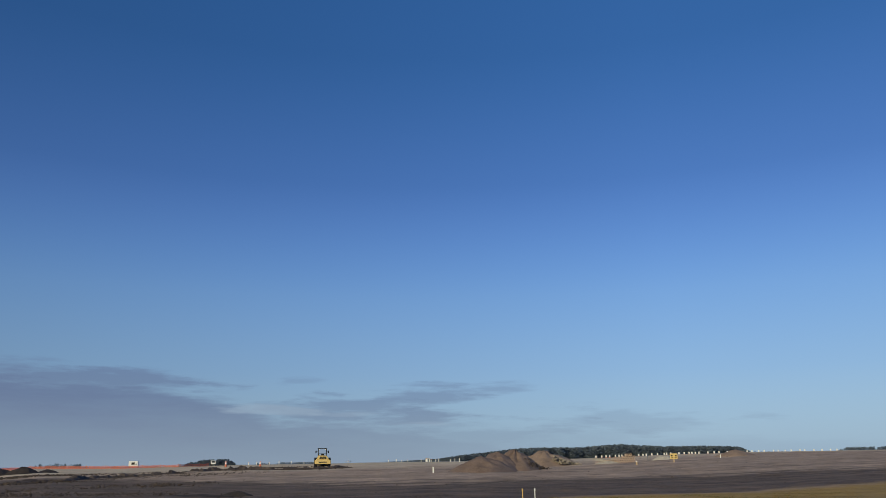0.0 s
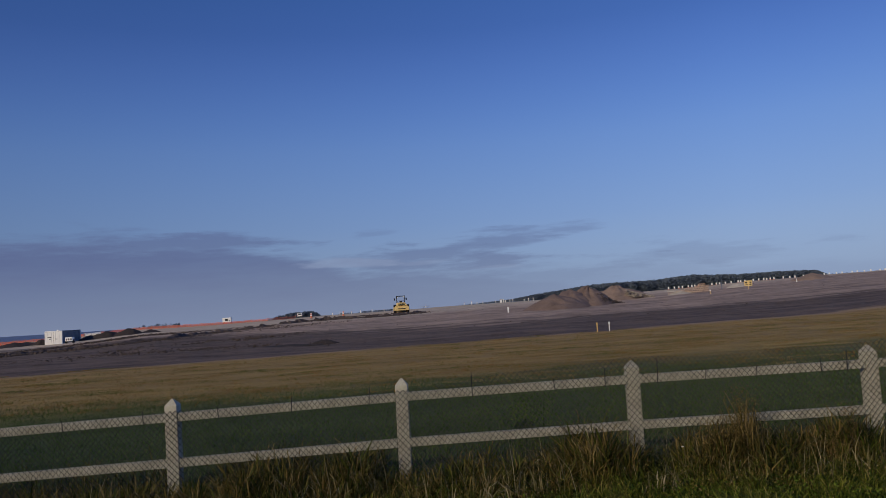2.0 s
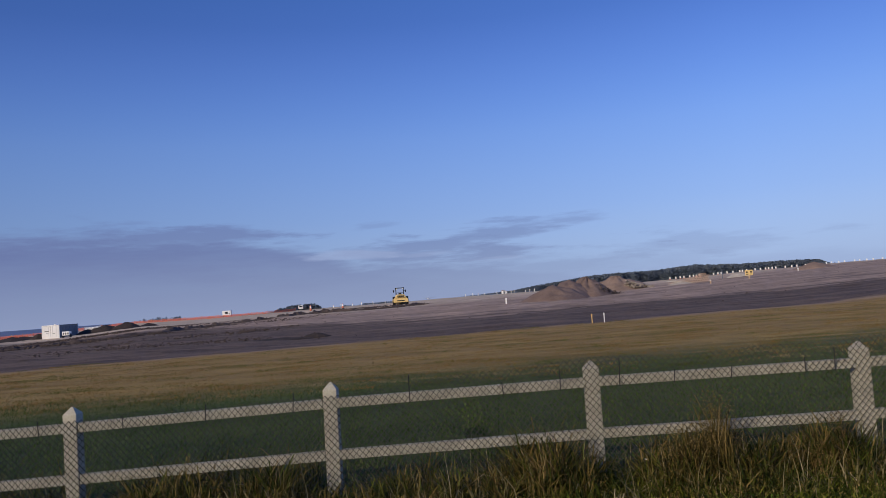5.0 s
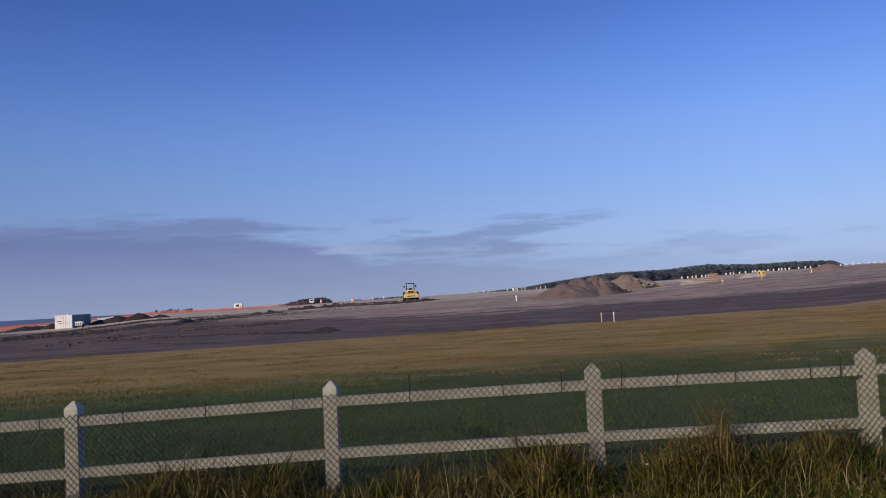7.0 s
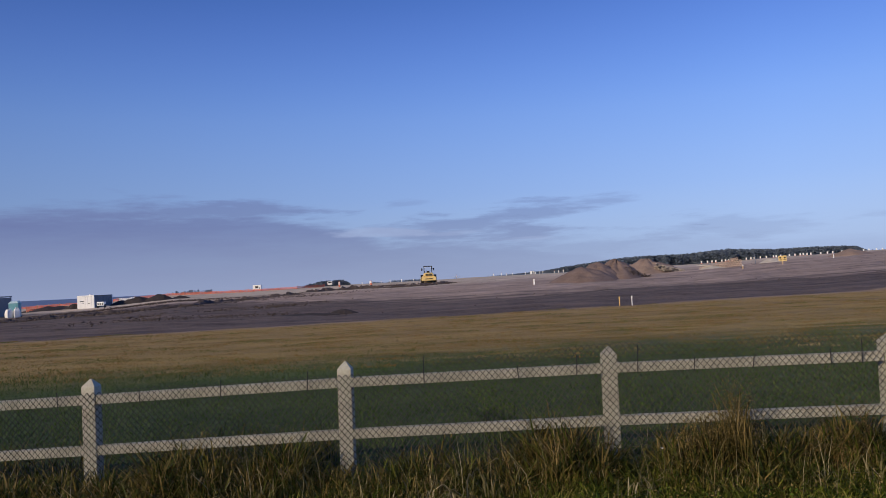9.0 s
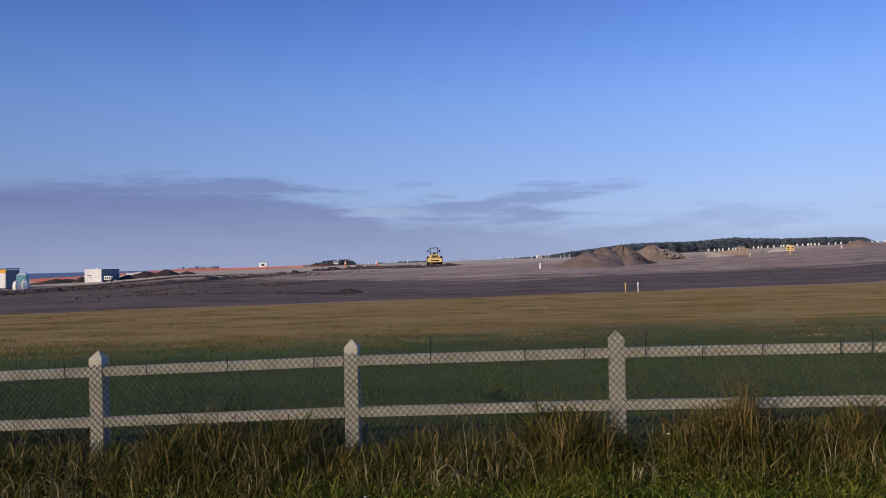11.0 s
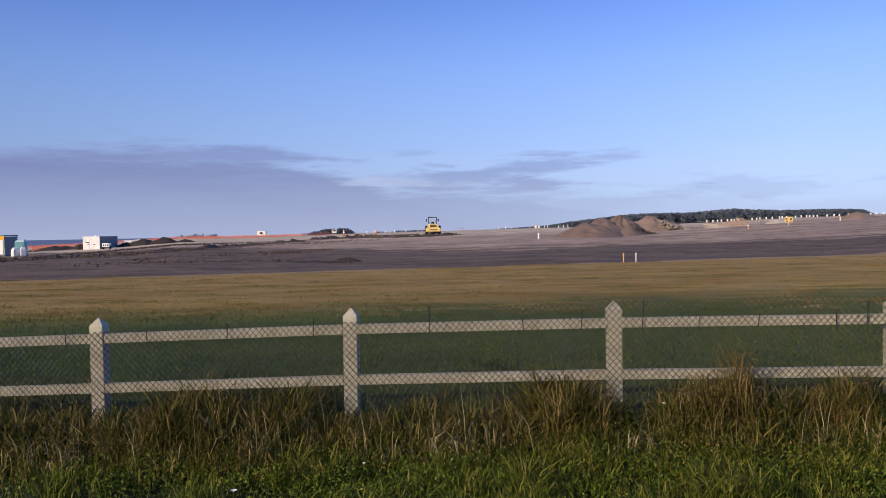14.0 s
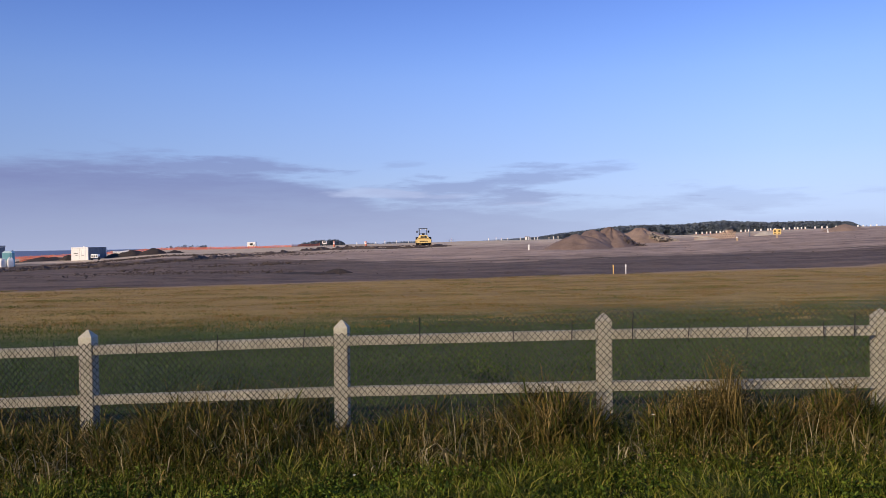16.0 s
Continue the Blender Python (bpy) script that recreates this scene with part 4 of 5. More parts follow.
# ---- far things ----
def airliner(x, y, turn):
    t = empty("airliner", x, y, lie1(x, y) + 0.02, "white twin-propeller airliner with a T-tail on the runway", "aircraft", "", turn)
    skin = surface("white_aircraft_paint", (0.70, 0.70, 0.69), (0.80, 0.80, 0.79), 0.6, 8, 0.35, 0, 0.05)
    wing_grey = surface("grey_wing_paint", (0.34, 0.36, 0.40), (0.44, 0.46, 0.49), 0.6, 8, 0.4, 0, 0.05)
    red = surface("red_tail_paint", (0.55, 0.05, 0.06), (0.66, 0.08, 0.09), 1, 8, 0.4, 0, 0.05)

    def body(stations, sides=24):
        bm = bmesh.new()
        rings = []
        for yy, zc, rx, rz in stations:
            rings.append([bm.verts.new((rx * math.cos(2 * math.pi * k / sides), yy, zc + rz * math.sin(2 * math.pi * k / sides))) for k in range(sides)])
        for a, c in zip(rings, rings[1:]):
            for k in range(sides):
                bm.faces.new((a[k], c[k], c[(k + 1) % sides], a[(k + 1) % sides]))
        bm.faces.new(rings[0])
        bm.faces.new(rings[-1][::-1])
        return bm

    def slab(root, tip):
        """A tapered aerofoil between two sections: (x, y_lead, y_trail, z, thickness)."""
        bm = bmesh.new()
        rings = []
        for px, yl, yt, z, th in (root, tip):
            prof = ((yl, 0), (yl - 0.12 * (yl - yt), 0.55), (yl - 0.4 * (yl - yt), 0.6), (yt, 0.03), (yt, -0.03), (yl - 0.4 * (yl - yt), -0.4), (yl - 0.12 * (yl - yt), -0.4))
            rings.append([bm.verts.new((px, a, z + b * th)) for a, b in prof])
        for k in range(7):
            bm.faces.new((rings[0][k], rings[0][(k + 1) % 7], rings[1][(k + 1) % 7], rings[1][k]))
        bm.faces.new(rings[0][::-1])
        bm.faces.new(rings[1])
        bmesh.ops.recalc_face_normals(bm, faces=bm.faces)
        return bm

    part("fuselage", body([(12.6, 2.0, 0.08, 0.08), (12.2, 2.05, 0.55, 0.5), (11.2, 2.2, 1.0, 0.95), (9.6, 2.4, 1.3, 1.28), (7.5, 2.45, 1.35, 1.35), (-4.0, 2.45, 1.35, 1.35),
                           (-7.5, 2.75, 1.12, 1.1), (-10.5, 3.15, 0.66, 0.72), (-12.4, 3.45, 0.26, 0.34), (-13.0, 3.55, 0.08, 0.1)]), skin, t, "", True)
    for sx in (-1, 1):
        part("wing", slab((sx * 0.3, 2.0, -0.6, 3.85, 0.42), (sx * 13.7, 1.25, 0.0, 4.25, 0.16)), wing_grey, t, "grey tapered wing")
        part("flap", slab((sx * 1.3, -0.55, -1.35, 3.72, 0.12), (sx * 8.2, -0.35, -0.95, 3.88, 0.1)), wing_grey, t)
        n = part("engine_nacelle", body([(3.9, 3.35, 0.25, 0.3), (3.4, 3.35, 0.5, 0.55), (1.5, 3.4, 0.55, 0.7), (-1.2, 3.4, 0.5, 0.65), (-2.8, 3.6, 0.2, 0.25)], 16), skin, t, "white engine nacelle", True)
        n.matrix_basis = Matrix.Translation((sx * 3.95, 0, 0))
        part("propeller_hub", rodded((0, 3.9, 3.35), (0, 4.4, 3.35), 0.26, 0.05, 12), DARK, n)
        for k in range(4):
            bl = boxed(0, 4.05, 0.2, 0.26, 0.07, 1.72, 0.02)
            o = part("propeller_blade", bl, DARK, n)
            o.matrix_basis = Matrix.Translation((0, 0, 3.35)) @ pose(0, 0, 0, 0, 25 + 90 * k, 0)
        part("gear_strut", rodded((sx * 3.95, 0.2, 3.0), (sx * 3.95, 0.0, 0.42), 0.1), STEEL, t)
        part("gear_door", boxed(sx * 4.25, 0.2, 1.7, 0.05, 1.2, 1.1), skin, t)
        for o in (-0.24, 0.24):
            part("main_wheel", rodded((sx * 3.95 + o - 0.13, 0, 0.42), (sx * 3.95 + o + 0.13, 0, 0.42), 0.42, sides=20), DARK, t)
        part("nose_wheel", rodded((sx * 0.18 - 0.08, 9.6, 0.28), (sx * 0.18 + 0.08, 9.6, 0.28), 0.28, sides=16), DARK, t)
        part("tailplane", slab((0.0, -11.6, -13.3, 7.62, 0.22), (sx * 4.0, -12.0, -13.0, 7.66, 0.12)), wing_grey, t, "grey tailplane")
    part("nose_gear_strut", rodded((0, 9.6, 0.28), (0, 9.5, 1.6), 0.08), STEEL, t)
    fin = bmesh.new()
    ring = []
    for z, yl, yt, th in ((3.2, -7.6, -12.6, 0.22), (7.6, -11.3, -13.4, 0.13)):
        ring.append([fin.verts.new(p) for p in ((0, yl, z), (th, (yl + yt) / 2, z), (0, yt, z), (-th, (yl + yt) / 2, z))])
    for k in range(4):
        fin.faces.new((ring[0][k], ring[0][(k + 1) % 4], ring[1][(k + 1) % 4], ring[1][k]))
    fin.faces.new(ring[1])
    bmesh.ops.recalc_face_normals(fin, faces=fin.faces)
    part("fin", fin, skin, t, "white tail fin")
    part("rudder", boxed(0, -13.25, 4.3, 0.2, 0.5, 2.2, 0.03), red, t, "red rudder panel")


airliner(25.0, 1500, 0)


# stops lifted towards blue-grey: distance haze is painted into the leaf colour
LEAF = blades_material("hazed_pine_foliage", [(0.25, (0.140, 0.178, 0.230)), (0.5, (0.185, 0.228, 0.290)), (0.8, (0.23, 0.27, 0.325))], 0.9, 0.5)


def wood(name, spots, label, seed):
    """Far trees: each a crown of many small leaf clumps."""
    r = np.random.default_rng(seed)
    verts, faces = [], []
    for x, y, h in spots:
        z0 = lie1(x, y)
        n = 64
        a = r.uniform(0, 2 * np.pi, n)
        f = r.uniform(0.08, 1.0, n)
        rad = h * 0.36 * np.sin(np.pi * np.clip(f * 0.9 + 0.1, 0, 1)) ** 0.7 * np.sqrt(r.uniform(0.1, 1, n))
        for k in range(n):
            c = np.array((x + rad[k] * math.cos(a[k]), y + rad[k] * math.sin(a[k]), z0 + h * f[k]))
            s = h * r.uniform(0.08, 0.18)
            d = r.normal(size=(4, 3))
            d /= np.linalg.norm(d, axis=1)[:, None]
            base = len(verts)
            verts.extend((c + s * v * (1, 1, 0.7)).tolist() for v in d)
            faces.extend(((base, base + 1, base + 2), (base, base + 2, base + 3), (base, base + 3, base + 1), (base + 1, base + 3, base + 2)))
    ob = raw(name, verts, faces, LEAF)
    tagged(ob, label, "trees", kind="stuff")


def far_woods():
    r = random.Random(5)
    key_b = (0.035, 0.08, 0.13, 0.16, 0.20, 0.24, 0.28, 0.32, 0.375, 0.44, 0.50, 0.545, 0.56, 0.60, 0.70, 0.9)
    key_e = (0.0020, 0.0030, 0.0055, 0.0095, 0.0135, 0.0175, 0.0180, 0.0185, 0.0218, 0.0195, 0.0200, 0.0190, 0.0135, 0.0130, 0.0135, 0.0140)
    spots = []
    for k in range(2100):
        b = r.uniform(0.035, 0.56) if k < 1850 else r.uniform(0.56, 0.9)
        y = r.uniform(640, 760)
        top = EYE + y * np.interp(b, key_b, key_e) * r.uniform(0.9, 1.03)
        h = float(top - lie1(b * y, y))
        if h < 0.8:
            continue
        spots.append((b * y, y, h))
    wood("far_woods", spots, "belt of distant pine woods on rising ground, haze in the leaf colour", 1)
    spots = []
    for b0, b1, y, h, n in ((-0.190, -0.124, 330, 2.3, 230), (-0.365, -0.300, 250, 1.3, 50), (-0.075, -0.022, 420, 1.0, 120), (-0.10, -0.080, 420, 0.8, 40), (0.69, 0.78, 300, 1.7, 90), (-0.30, -0.20, 260, 0.7, 40)):
        for _ in range(n):
            b = r.uniform(b0, b1)
            edge = min(1, 5 * min(b - b0, b1 - b) / (b1 - b0) + 0.35)
            yy = y + r.uniform(-8, 8)
            spots.append((b * yy, yy, h * edge * r.uniform(0.7, 1.1)))
    wood("far_scrub", spots, "low scrub bushes on the far edge, haze in the leaf colour", 2)


far_woods()


# ---- grass ----
def blades(name, x, y, h, w, lean, material, label, seed):
    """Tapered bent blades, one after another in a single mesh."""
    r = np.random.default_rng(seed)
    n = len(x)
    z = lie(x, y)
    a = r.uniform(0, 2 * np.pi, n)
    dx, dy = np.cos(a), np.sin(a)
    b = r.uniform(0, 2 * np.pi, n)
    lx, ly = np.cos(b) * lean * h, np.sin(b) * lean * h
    v = np.empty((n, 5, 3))
    for i, (f, bend, wide) in enumerate(((0, 0, -1), (0, 0, 1), (0.55, 0.3, 0.8), (0.55, 0.3, -0.8), (1.0, 1.0, 0))):
        v[:, i, 0] = x + dx * w * 0.5 * wide + lx * bend
        v[:, i, 1] = y + dy * w * 0.5 * wide + ly * bend
        v[:, i, 2] = z - 0.01 + h * f * (1 - 0.35 * bend * lean)
    idx = np.arange(n)[:, None] * 5
    loops = np.concatenate([idx + np.array([0, 1, 2, 3]), idx + np.array([3, 2, 4])], 1).ravel()
    me = bpy.data.meshes.new(name)
    me.vertices.add(n * 5)
    me.vertices.foreach_set("co", v.ravel())
    me.loops.add(n * 7)
    me.loops.foreach_set("vertex_index", loops)
    me.polygons.add(n * 2)
    starts = (np.arange(n)[:, None] * 7 + np.array([0, 4])).ravel()
    me.polygons.foreach_set("loop_start", starts)
    me.update(calc_edges=True)
    me.validate()
    me.materials.append(material)
    return tagged(new(name, me), label, "grass", kind="stuff")


# low stops of TURF, WEED and CLOVER are cut to paint in shaded gaps
TURF = blades_material("lawn_grass", [(0.25, (0.014, 0.026, 0.003)), (0.42, (0.070, 0.100, 0.009)), (0.56, (0.146, 0.160, 0.018)), (0.75, (0.27, 0.225, 0.06))], 0.6, 0.18, (4.5, 4.5, 4.5), 0.6)
WEED = blades_material("dry_weeds", [(0.25, (0.016, 0.021, 0.004)), (0.42, (0.066, 0.084, 0.012)), (0.54, (0.134, 0.110, 0.026)), (0.66, (0.215, 0.150, 0.050)), (0.85, (0.46, 0.37, 0.18))], 0.55, 0.22, (3.4, 3.4, 3.4), 0.62)
RUST = blades_material("rusty_dock", [(0.2, (0.045, 0.036, 0.013)), (0.5, (0.130, 0.084, 0.030)), (0.8, (0.25, 0.17, 0.068))], 0.6, 0.2)
GOLD = blades_material("golden_grass", [(0.25, (0.042, 0.036, 0.010)), (0.45, (0.105, 0.080, 0.022)), (0.62, (0.185, 0.135, 0.042)), (0.8, (0.33, 0.24, 0.10))], 0.6, 0.2)
PALE = blades_material("bleached_stalks", [(0.25, (0.12, 0.11, 0.045)), (0.5, (0.27, 0.225, 0.11)), (0.8, (0.46, 0.39, 0.24))])
STRIP = blades_material("green_field_grass", [(0.30, (0.029, 0.050, 0.011)), (0.46, (0.052, 0.092, 0.021)), (0.60, (0.084, 0.124, 0.031)), (0.78, (0.110, 0.130, 0.042))], 0.7, 0.2, (0.5, 0.9, 0.9), 0.5)
TAN = blades_material("autumn_field_grass", [(0.41, (0.098, 0.118, 0.022)), (0.465, (0.185, 0.155, 0.038)), (0.50, (0.315, 0.156, 0.050)), (0.53, (0.225, 0.163, 0.048)), (0.575, (0.37, 0.28, 0.13))], 0.7, 0.35, (0.30, 1.0, 1.0), 0.93)
CLOVER = blades_material("clover_leaves", [(0.25, (0.018, 0.036, 0.005)), (0.5, (0.076, 0.120, 0.013)), (0.75, (0.18, 0.215, 0.030))], 0.55, 0.18, (5.0, 5.0, 5.0), 0.6)


def arching(name, x, y, h, w, lean, droop, material, label, seed):
    """Long blades that rise and bend over at the tip, in one mesh."""
    r = np.random.default_rng(seed)
    n = len(x)
    z = lie(x, y) - 0.01
    b = r.uniform(0, 2 * np.pi, n)
    ox, oy = np.cos(b), np.sin(b)
    a = b + np.pi / 2 + r.normal(0, 0.7, n)
    dx, dy = np.cos(a), np.sin(a)
    v = np.empty((n, 7, 3))
    k = 0
    for f, wide in ((0.0, 0.8), (0.40, 1.0), (0.74, 0.75), (1.0, 0.0)):
        out_by = lean * h * (2 * f * (1 - f) * 0.18 + f * f)
        rise = h * (2 * f * (1 - f) * 1.05 + f * f * (1 - droop))
        for sgn in ((-1, 1) if wide else (0,)):
            v[:, k, 0] = x + ox * out_by + dx * w * 0.5 * wide * sgn
            v[:, k, 1] = y + oy * out_by + dy * w * 0.5 * wide * sgn
            v[:, k, 2] = z + rise
            k += 1
    idx = np.arange(n)[:, None] * 7
    loops = np.concatenate([idx + np.array([0, 1, 3, 2]), idx + np.array([2, 3, 5, 4]), idx + np.array([4, 5, 6])], 1).ravel()
    me = bpy.data.meshes.new(name)
    me.vertices.add(n * 7)
    me.vertices.foreach_set("co", v.ravel())
    me.loops.add(n * 11)
    me.loops.foreach_set("vertex_index", loops)
    me.polygons.add(n * 3)
    me.polygons.foreach_set("loop_start", (np.arange(n)[:, None] * 11 + np.array([0, 4, 8])).ravel())
    me.update(calc_edges=True)
    me.validate()
    me.materials.append(material)
    return tagged(new(name, me), label, "grass", kind="stuff")


def leaflets(name, x, y, up, size, material, label, seed):
    """Small pointed leaves at all angles, in one mesh."""
    r = np.random.default_rng(seed)
    n = len(x)
    z = lie(x, y) + up
    a = r.normal(size=(n, 3))
    a /= np.linalg.norm(a, axis=1)[:, None]
    c = np.cross(a, r.normal(size=(n, 3)))
    c /= np.linalg.norm(c, axis=1)[:, None]
    p = np.stack([x, y, z], -1)
    k = size[:, None]
    v = np.stack([p - a * k, p + c * k * 0.5 - a * k * 0.1, p + a * k, p - c * k * 0.5 - a * k * 0.1], 1)
    me = bpy.data.meshes.new(name)
    me.vertices.add(n * 4)
    me.vertices.foreach_set("co", v.ravel())
    me.loops.add(n * 4)
    me.loops.foreach_set("vertex_index", np.arange(n * 4))
    me.polygons.add(n)
    me.polygons.foreach_set("loop_start", np.arange(n) * 4)
    me.update(calc_edges=True)
    me.materials.append(material)
    return tagged(new(name, me), label, "leaves", kind="stuff")


def fence_line(x):
    return np.interp(x, [p[0] for p in POSTS], [p[1] for p in POSTS])


# how high the weeds stand along the fence
WEED_X = (-7.0, -2.9, -2.6, -2.2, -1.7, -1.2, -0.95, -0.72, -0.5, -0.3, 0.0, 0.4, 0.8, 1.05, 1.2, 1.4, 1.65, 1.85, 2.05, 2.2, 2.4, 2.7, 2.85, 3.0, 3.2, 3.6, 6.0)
WEED_H = (0.38, 0.36, 0.34, 0.48, 0.50, 0.45, 0.32, 0.28, 0.27, 0.34, 0.39, 0.41, 0.48, 0.48, 0.34, 0.29, 0.36, 0.44, 0.45, 0.36, 0.32, 0.31, 0.42, 0.38, 0.33, 0.36, 0.36)


def plant_grass():
    r = np.random.default_rng(12)
    m = 42000
    bx, by = r.uniform(-5.0, 5.0, m), r.uniform(-3.0, 3.9, m)
    blades("short_grass", bx, by, r.uniform(0.035, 0.09, m), r.uniform(0.004, 0.009, m), r.uniform(0.2, 1.0, m), TURF, "short rough grass underfoot well before the fence", 31)
    n = 80000
    x, y = r.uniform(-5.0, 5.0, n), r.uniform(4.1, 5.5, n)
    patch = np.array([ruffle(a, b, 1.6, 2.0) + 0.6 * ruffle(a, b, 5.0, 2.0) for a, b in zip(x, y)])
    # thinned to the left: bare dark soil stands in for shade there
    keep = patch > r.uniform(-0.6, 0.3, n) + np.interp(x, (-3.0, -1.8, -0.6, 0.4), (1.3, 0.8, 0.2, -0.1))
    x, y, patch = x[keep], y[keep], patch[keep]
    n = len(x)
    h = np.maximum(0.03, r.uniform(0.05, 0.17, n) * (1 + 0.9 * patch))
    arching("short_grass", x, y, h, r.uniform(0.003, 0.008, n), r.uniform(0.2, 1.1, n), r.uniform(0.0, 0.5, n), TURF, "short rough grass with clover before the fence", 1)
    n = 100000
    x = r.uniform(-6.5, 5.6, n)
    front = np.array([0.30 * ruffle(a, 3.3, 0.9, 5.0) for a in x])
    y = fence_line(x) + np.clip(r.normal(-0.30, 0.24, n) + front * 0.6, -1.0, 0.30)
    patch = np.array([ruffle(a, b, 1.9, 7.0) + 0.6 * ruffle(a, b, 5.5, 1.0) for a, b in zip(x, y)])
    keep = patch > r.uniform(-0.55, 0.35, n)
    x, y, patch = x[keep], y[keep], patch[keep]
    n = len(x)
    tall = np.interp(x, WEED_X, WEED_H) * (1 + 0.42 * patch)
    near = np.clip((y - fence_line(x) + 1.05) / 0.7, 0.28, 1)
    h = np.clip(tall * near * r.uniform(0.35, 1.12, n), 0.05, 0.72)
    arching("fence_weeds", x, y, h, r.uniform(0.004, 0.013, n), r.uniform(0.1, 0.8, n), r.uniform(0.0, 0.75, n) ** 1.2, WEED, "tall dry rusty weeds and grass along the fence", 2)
    n = 30000
    x = r.uniform(-6.5, 5.6, n)
    y = fence_line(x) + np.clip(r.normal(-0.62, 0.34, n), -1.4, 0.3)
    # fewer bright tufts to the left, for the same shade
    keep = r.random(n) < np.interp(x, (-3.0, -1.8, -0.6), (0.35, 0.6, 1.0))
    x, y = x[keep], y[keep]
    n = len(x)
    arching("fence_grass", x, y, np.clip(r.uniform(0.10, 0.40, n) * (1.15 + 0.8 * (y - fence_line(x))), 0.07, 0.40), r.uniform(0.004, 0.010, n), r.uniform(0.3, 1.0, n), r.uniform(0.1, 0.7, n), TURF,
            "green arching grass tufts along the fence", 3)
    n = 2600
    x = np.concatenate([r.uniform(-6.0, -3.0, n // 2), r.uniform(-2.5, -0.95, n - n // 2)])
    y = fence_line(x) + r.uniform(0.12, 0.75, n)
    arching("back_weeds", x, y, r.uniform(0.2, 0.62, n), r.uniform(0.005, 0.012, n), r.uniform(0.1, 0.8, n), r.uniform(0.0, 0.7, n), WEED, "straggling weeds standing behind the wire", 47)
    # bleached tufts that catch the light
    tx, ty, th = [], [], []
    for _ in range(150):
        cx = r.uniform(-5.5, 4.8)
        k = int(r.integers(8, 26))
        tx.append(r.normal(cx, 0.035, k))
        ty.append(float(fence_line(cx)) - r.uniform(0.05, 0.7) + r.normal(0, 0.03, k))
        th.append(np.interp(cx, WEED_X, WEED_H) * r.uniform(0.4, 1.05, k))
    tx, ty, th = np.concatenate(tx), np.concatenate(ty), np.concatenate(th)
    n = len(tx)
    arching("straw_tufts", tx, ty, th, r.uniform(0.005, 0.012, n), r.uniform(0.15, 0.9, n), r.uniform(0.1, 0.9, n), PALE, "bleached straw-coloured grass tufts along the fence", 43)
    clumps = ((2.62, 5.30, 0.10, 0.25, 0.50, 14), (2.88, 5.28, 0.05, 0.35, 0.62, 16), (1.06, 5.50, 0.07, 0.3, 0.52, 22), (-2.05, 5.50, 0.16, 0.25, 0.50, 34),
              (-1.45, 5.5, 0.22, 0.2, 0.46, 22), (0.75, 5.45, 0.2, 0.25, 0.55, 30), (0.2, 5.45, 0.2, 0.2, 0.44, 18), (-3.6, 5.6, 0.3, 0.2, 0.42, 20), (3.6, 5.2, 0.2, 0.25, 0.5, 18))
    for k, (cx, cy, wide, low, high, count) in enumerate(clumps):
        sx, sy = r.normal(cx, wide, count), r.normal(cy, wide * 0.7, count)
        sh = r.uniform(low, high, count) * np.exp(-((sx - cx) / (3.2 * wide)) ** 2)
        blades("dock_stalks", sx, sy, sh, r.uniform(0.006, 0.010, count), r.uniform(0.02, 0.25, count), RUST, "rusty brown dock stalks gone to seed by the fence", 60 + k)
        pick = r.integers(0, count, count * 90)
        f = r.uniform(0.2, 1.0, len(pick)) ** 0.8
        spread = 0.026 + 0.05 * (1 - f)
        leaflets("dock_seed", sx[pick] + r.normal(0, 1, len(pick)) * spread, sy[pick] + r.normal(0, 1, len(pick)) * spread, f * sh[pick], r.uniform(0.003, 0.009, len(pick)), RUST,
                 "crumpled rusty seed heads and leaves on dock stalks", 80 + k)
    # the tall ragged tussock: three leaning sheaves
    for k, (cx, wide, low, high, count) in enumerate(((2.03, 0.045, 0.40, 0.86, 110), (1.83, 0.08, 0.28, 0.62, 130), (2.10, 0.05, 0.28, 0.62, 70), (1.93, 0.14, 0.20, 0.50, 180))):
        x, y = r.normal(cx, wide, count), r.normal(5.38, 0.08, count)
        arching("tussock", x, y, r.uniform(low, high, count), r.uniform(0.005, 0.013, count), r.uniform(0.05, 0.32, count), r.uniform(0.0, 0.8, count), GOLD, "tall golden tussock of seeding grass by the fence", 41 + 7 * k)
        n = count * 26
        f = r.uniform(0.25, 1.0, n)
        leaflets("tussock_leaves", r.normal(cx, wide * 0.9 + 0.03, n), r.normal(5.37, 0.06, n), high * 0.95 * f * r.uniform(0.75, 1.0, n), r.uniform(0.003, 0.009, n), GOLD, "ragged golden brown leaves and seed heads by the fence", 42 + 7 * k)
    n = 1500
    x = r.uniform(-6.0, 5.0, n)
    y = fence_line(x) + r.uniform(-0.75, 0.30, n)
    blades("dry_stalks", x, y, np.clip(r.normal(0.40, 0.13, n), 0.12, 0.78), r.uniform(0.003, 0.0055, n), r.uniform(0.05, 0.6, n), PALE, "thin pale dry stalks standing by the fence", 4)
    n = 2600
    x = np.concatenate([r.normal(1.35, 0.22, n // 2), r.normal(0.62, 0.14, n // 2)])
    y = r.normal(4.92, 0.10, n)
    arching("dead_thatch", x, y, r.uniform(0.03, 0.09, n), r.uniform(0.003, 0.006, n), r.uniform(0.6, 1.6, n), r.uniform(0.3, 0.9, n), PALE, "flattened patch of dead grey-brown thatch in the grass", 44)
    # the leafy weed behind the wire
    sx, sy = r.normal(0.42, 0.13, 26), r.normal(6.75, 0.10, 26)
    sh = r.uniform(0.45, 0.88, 26)
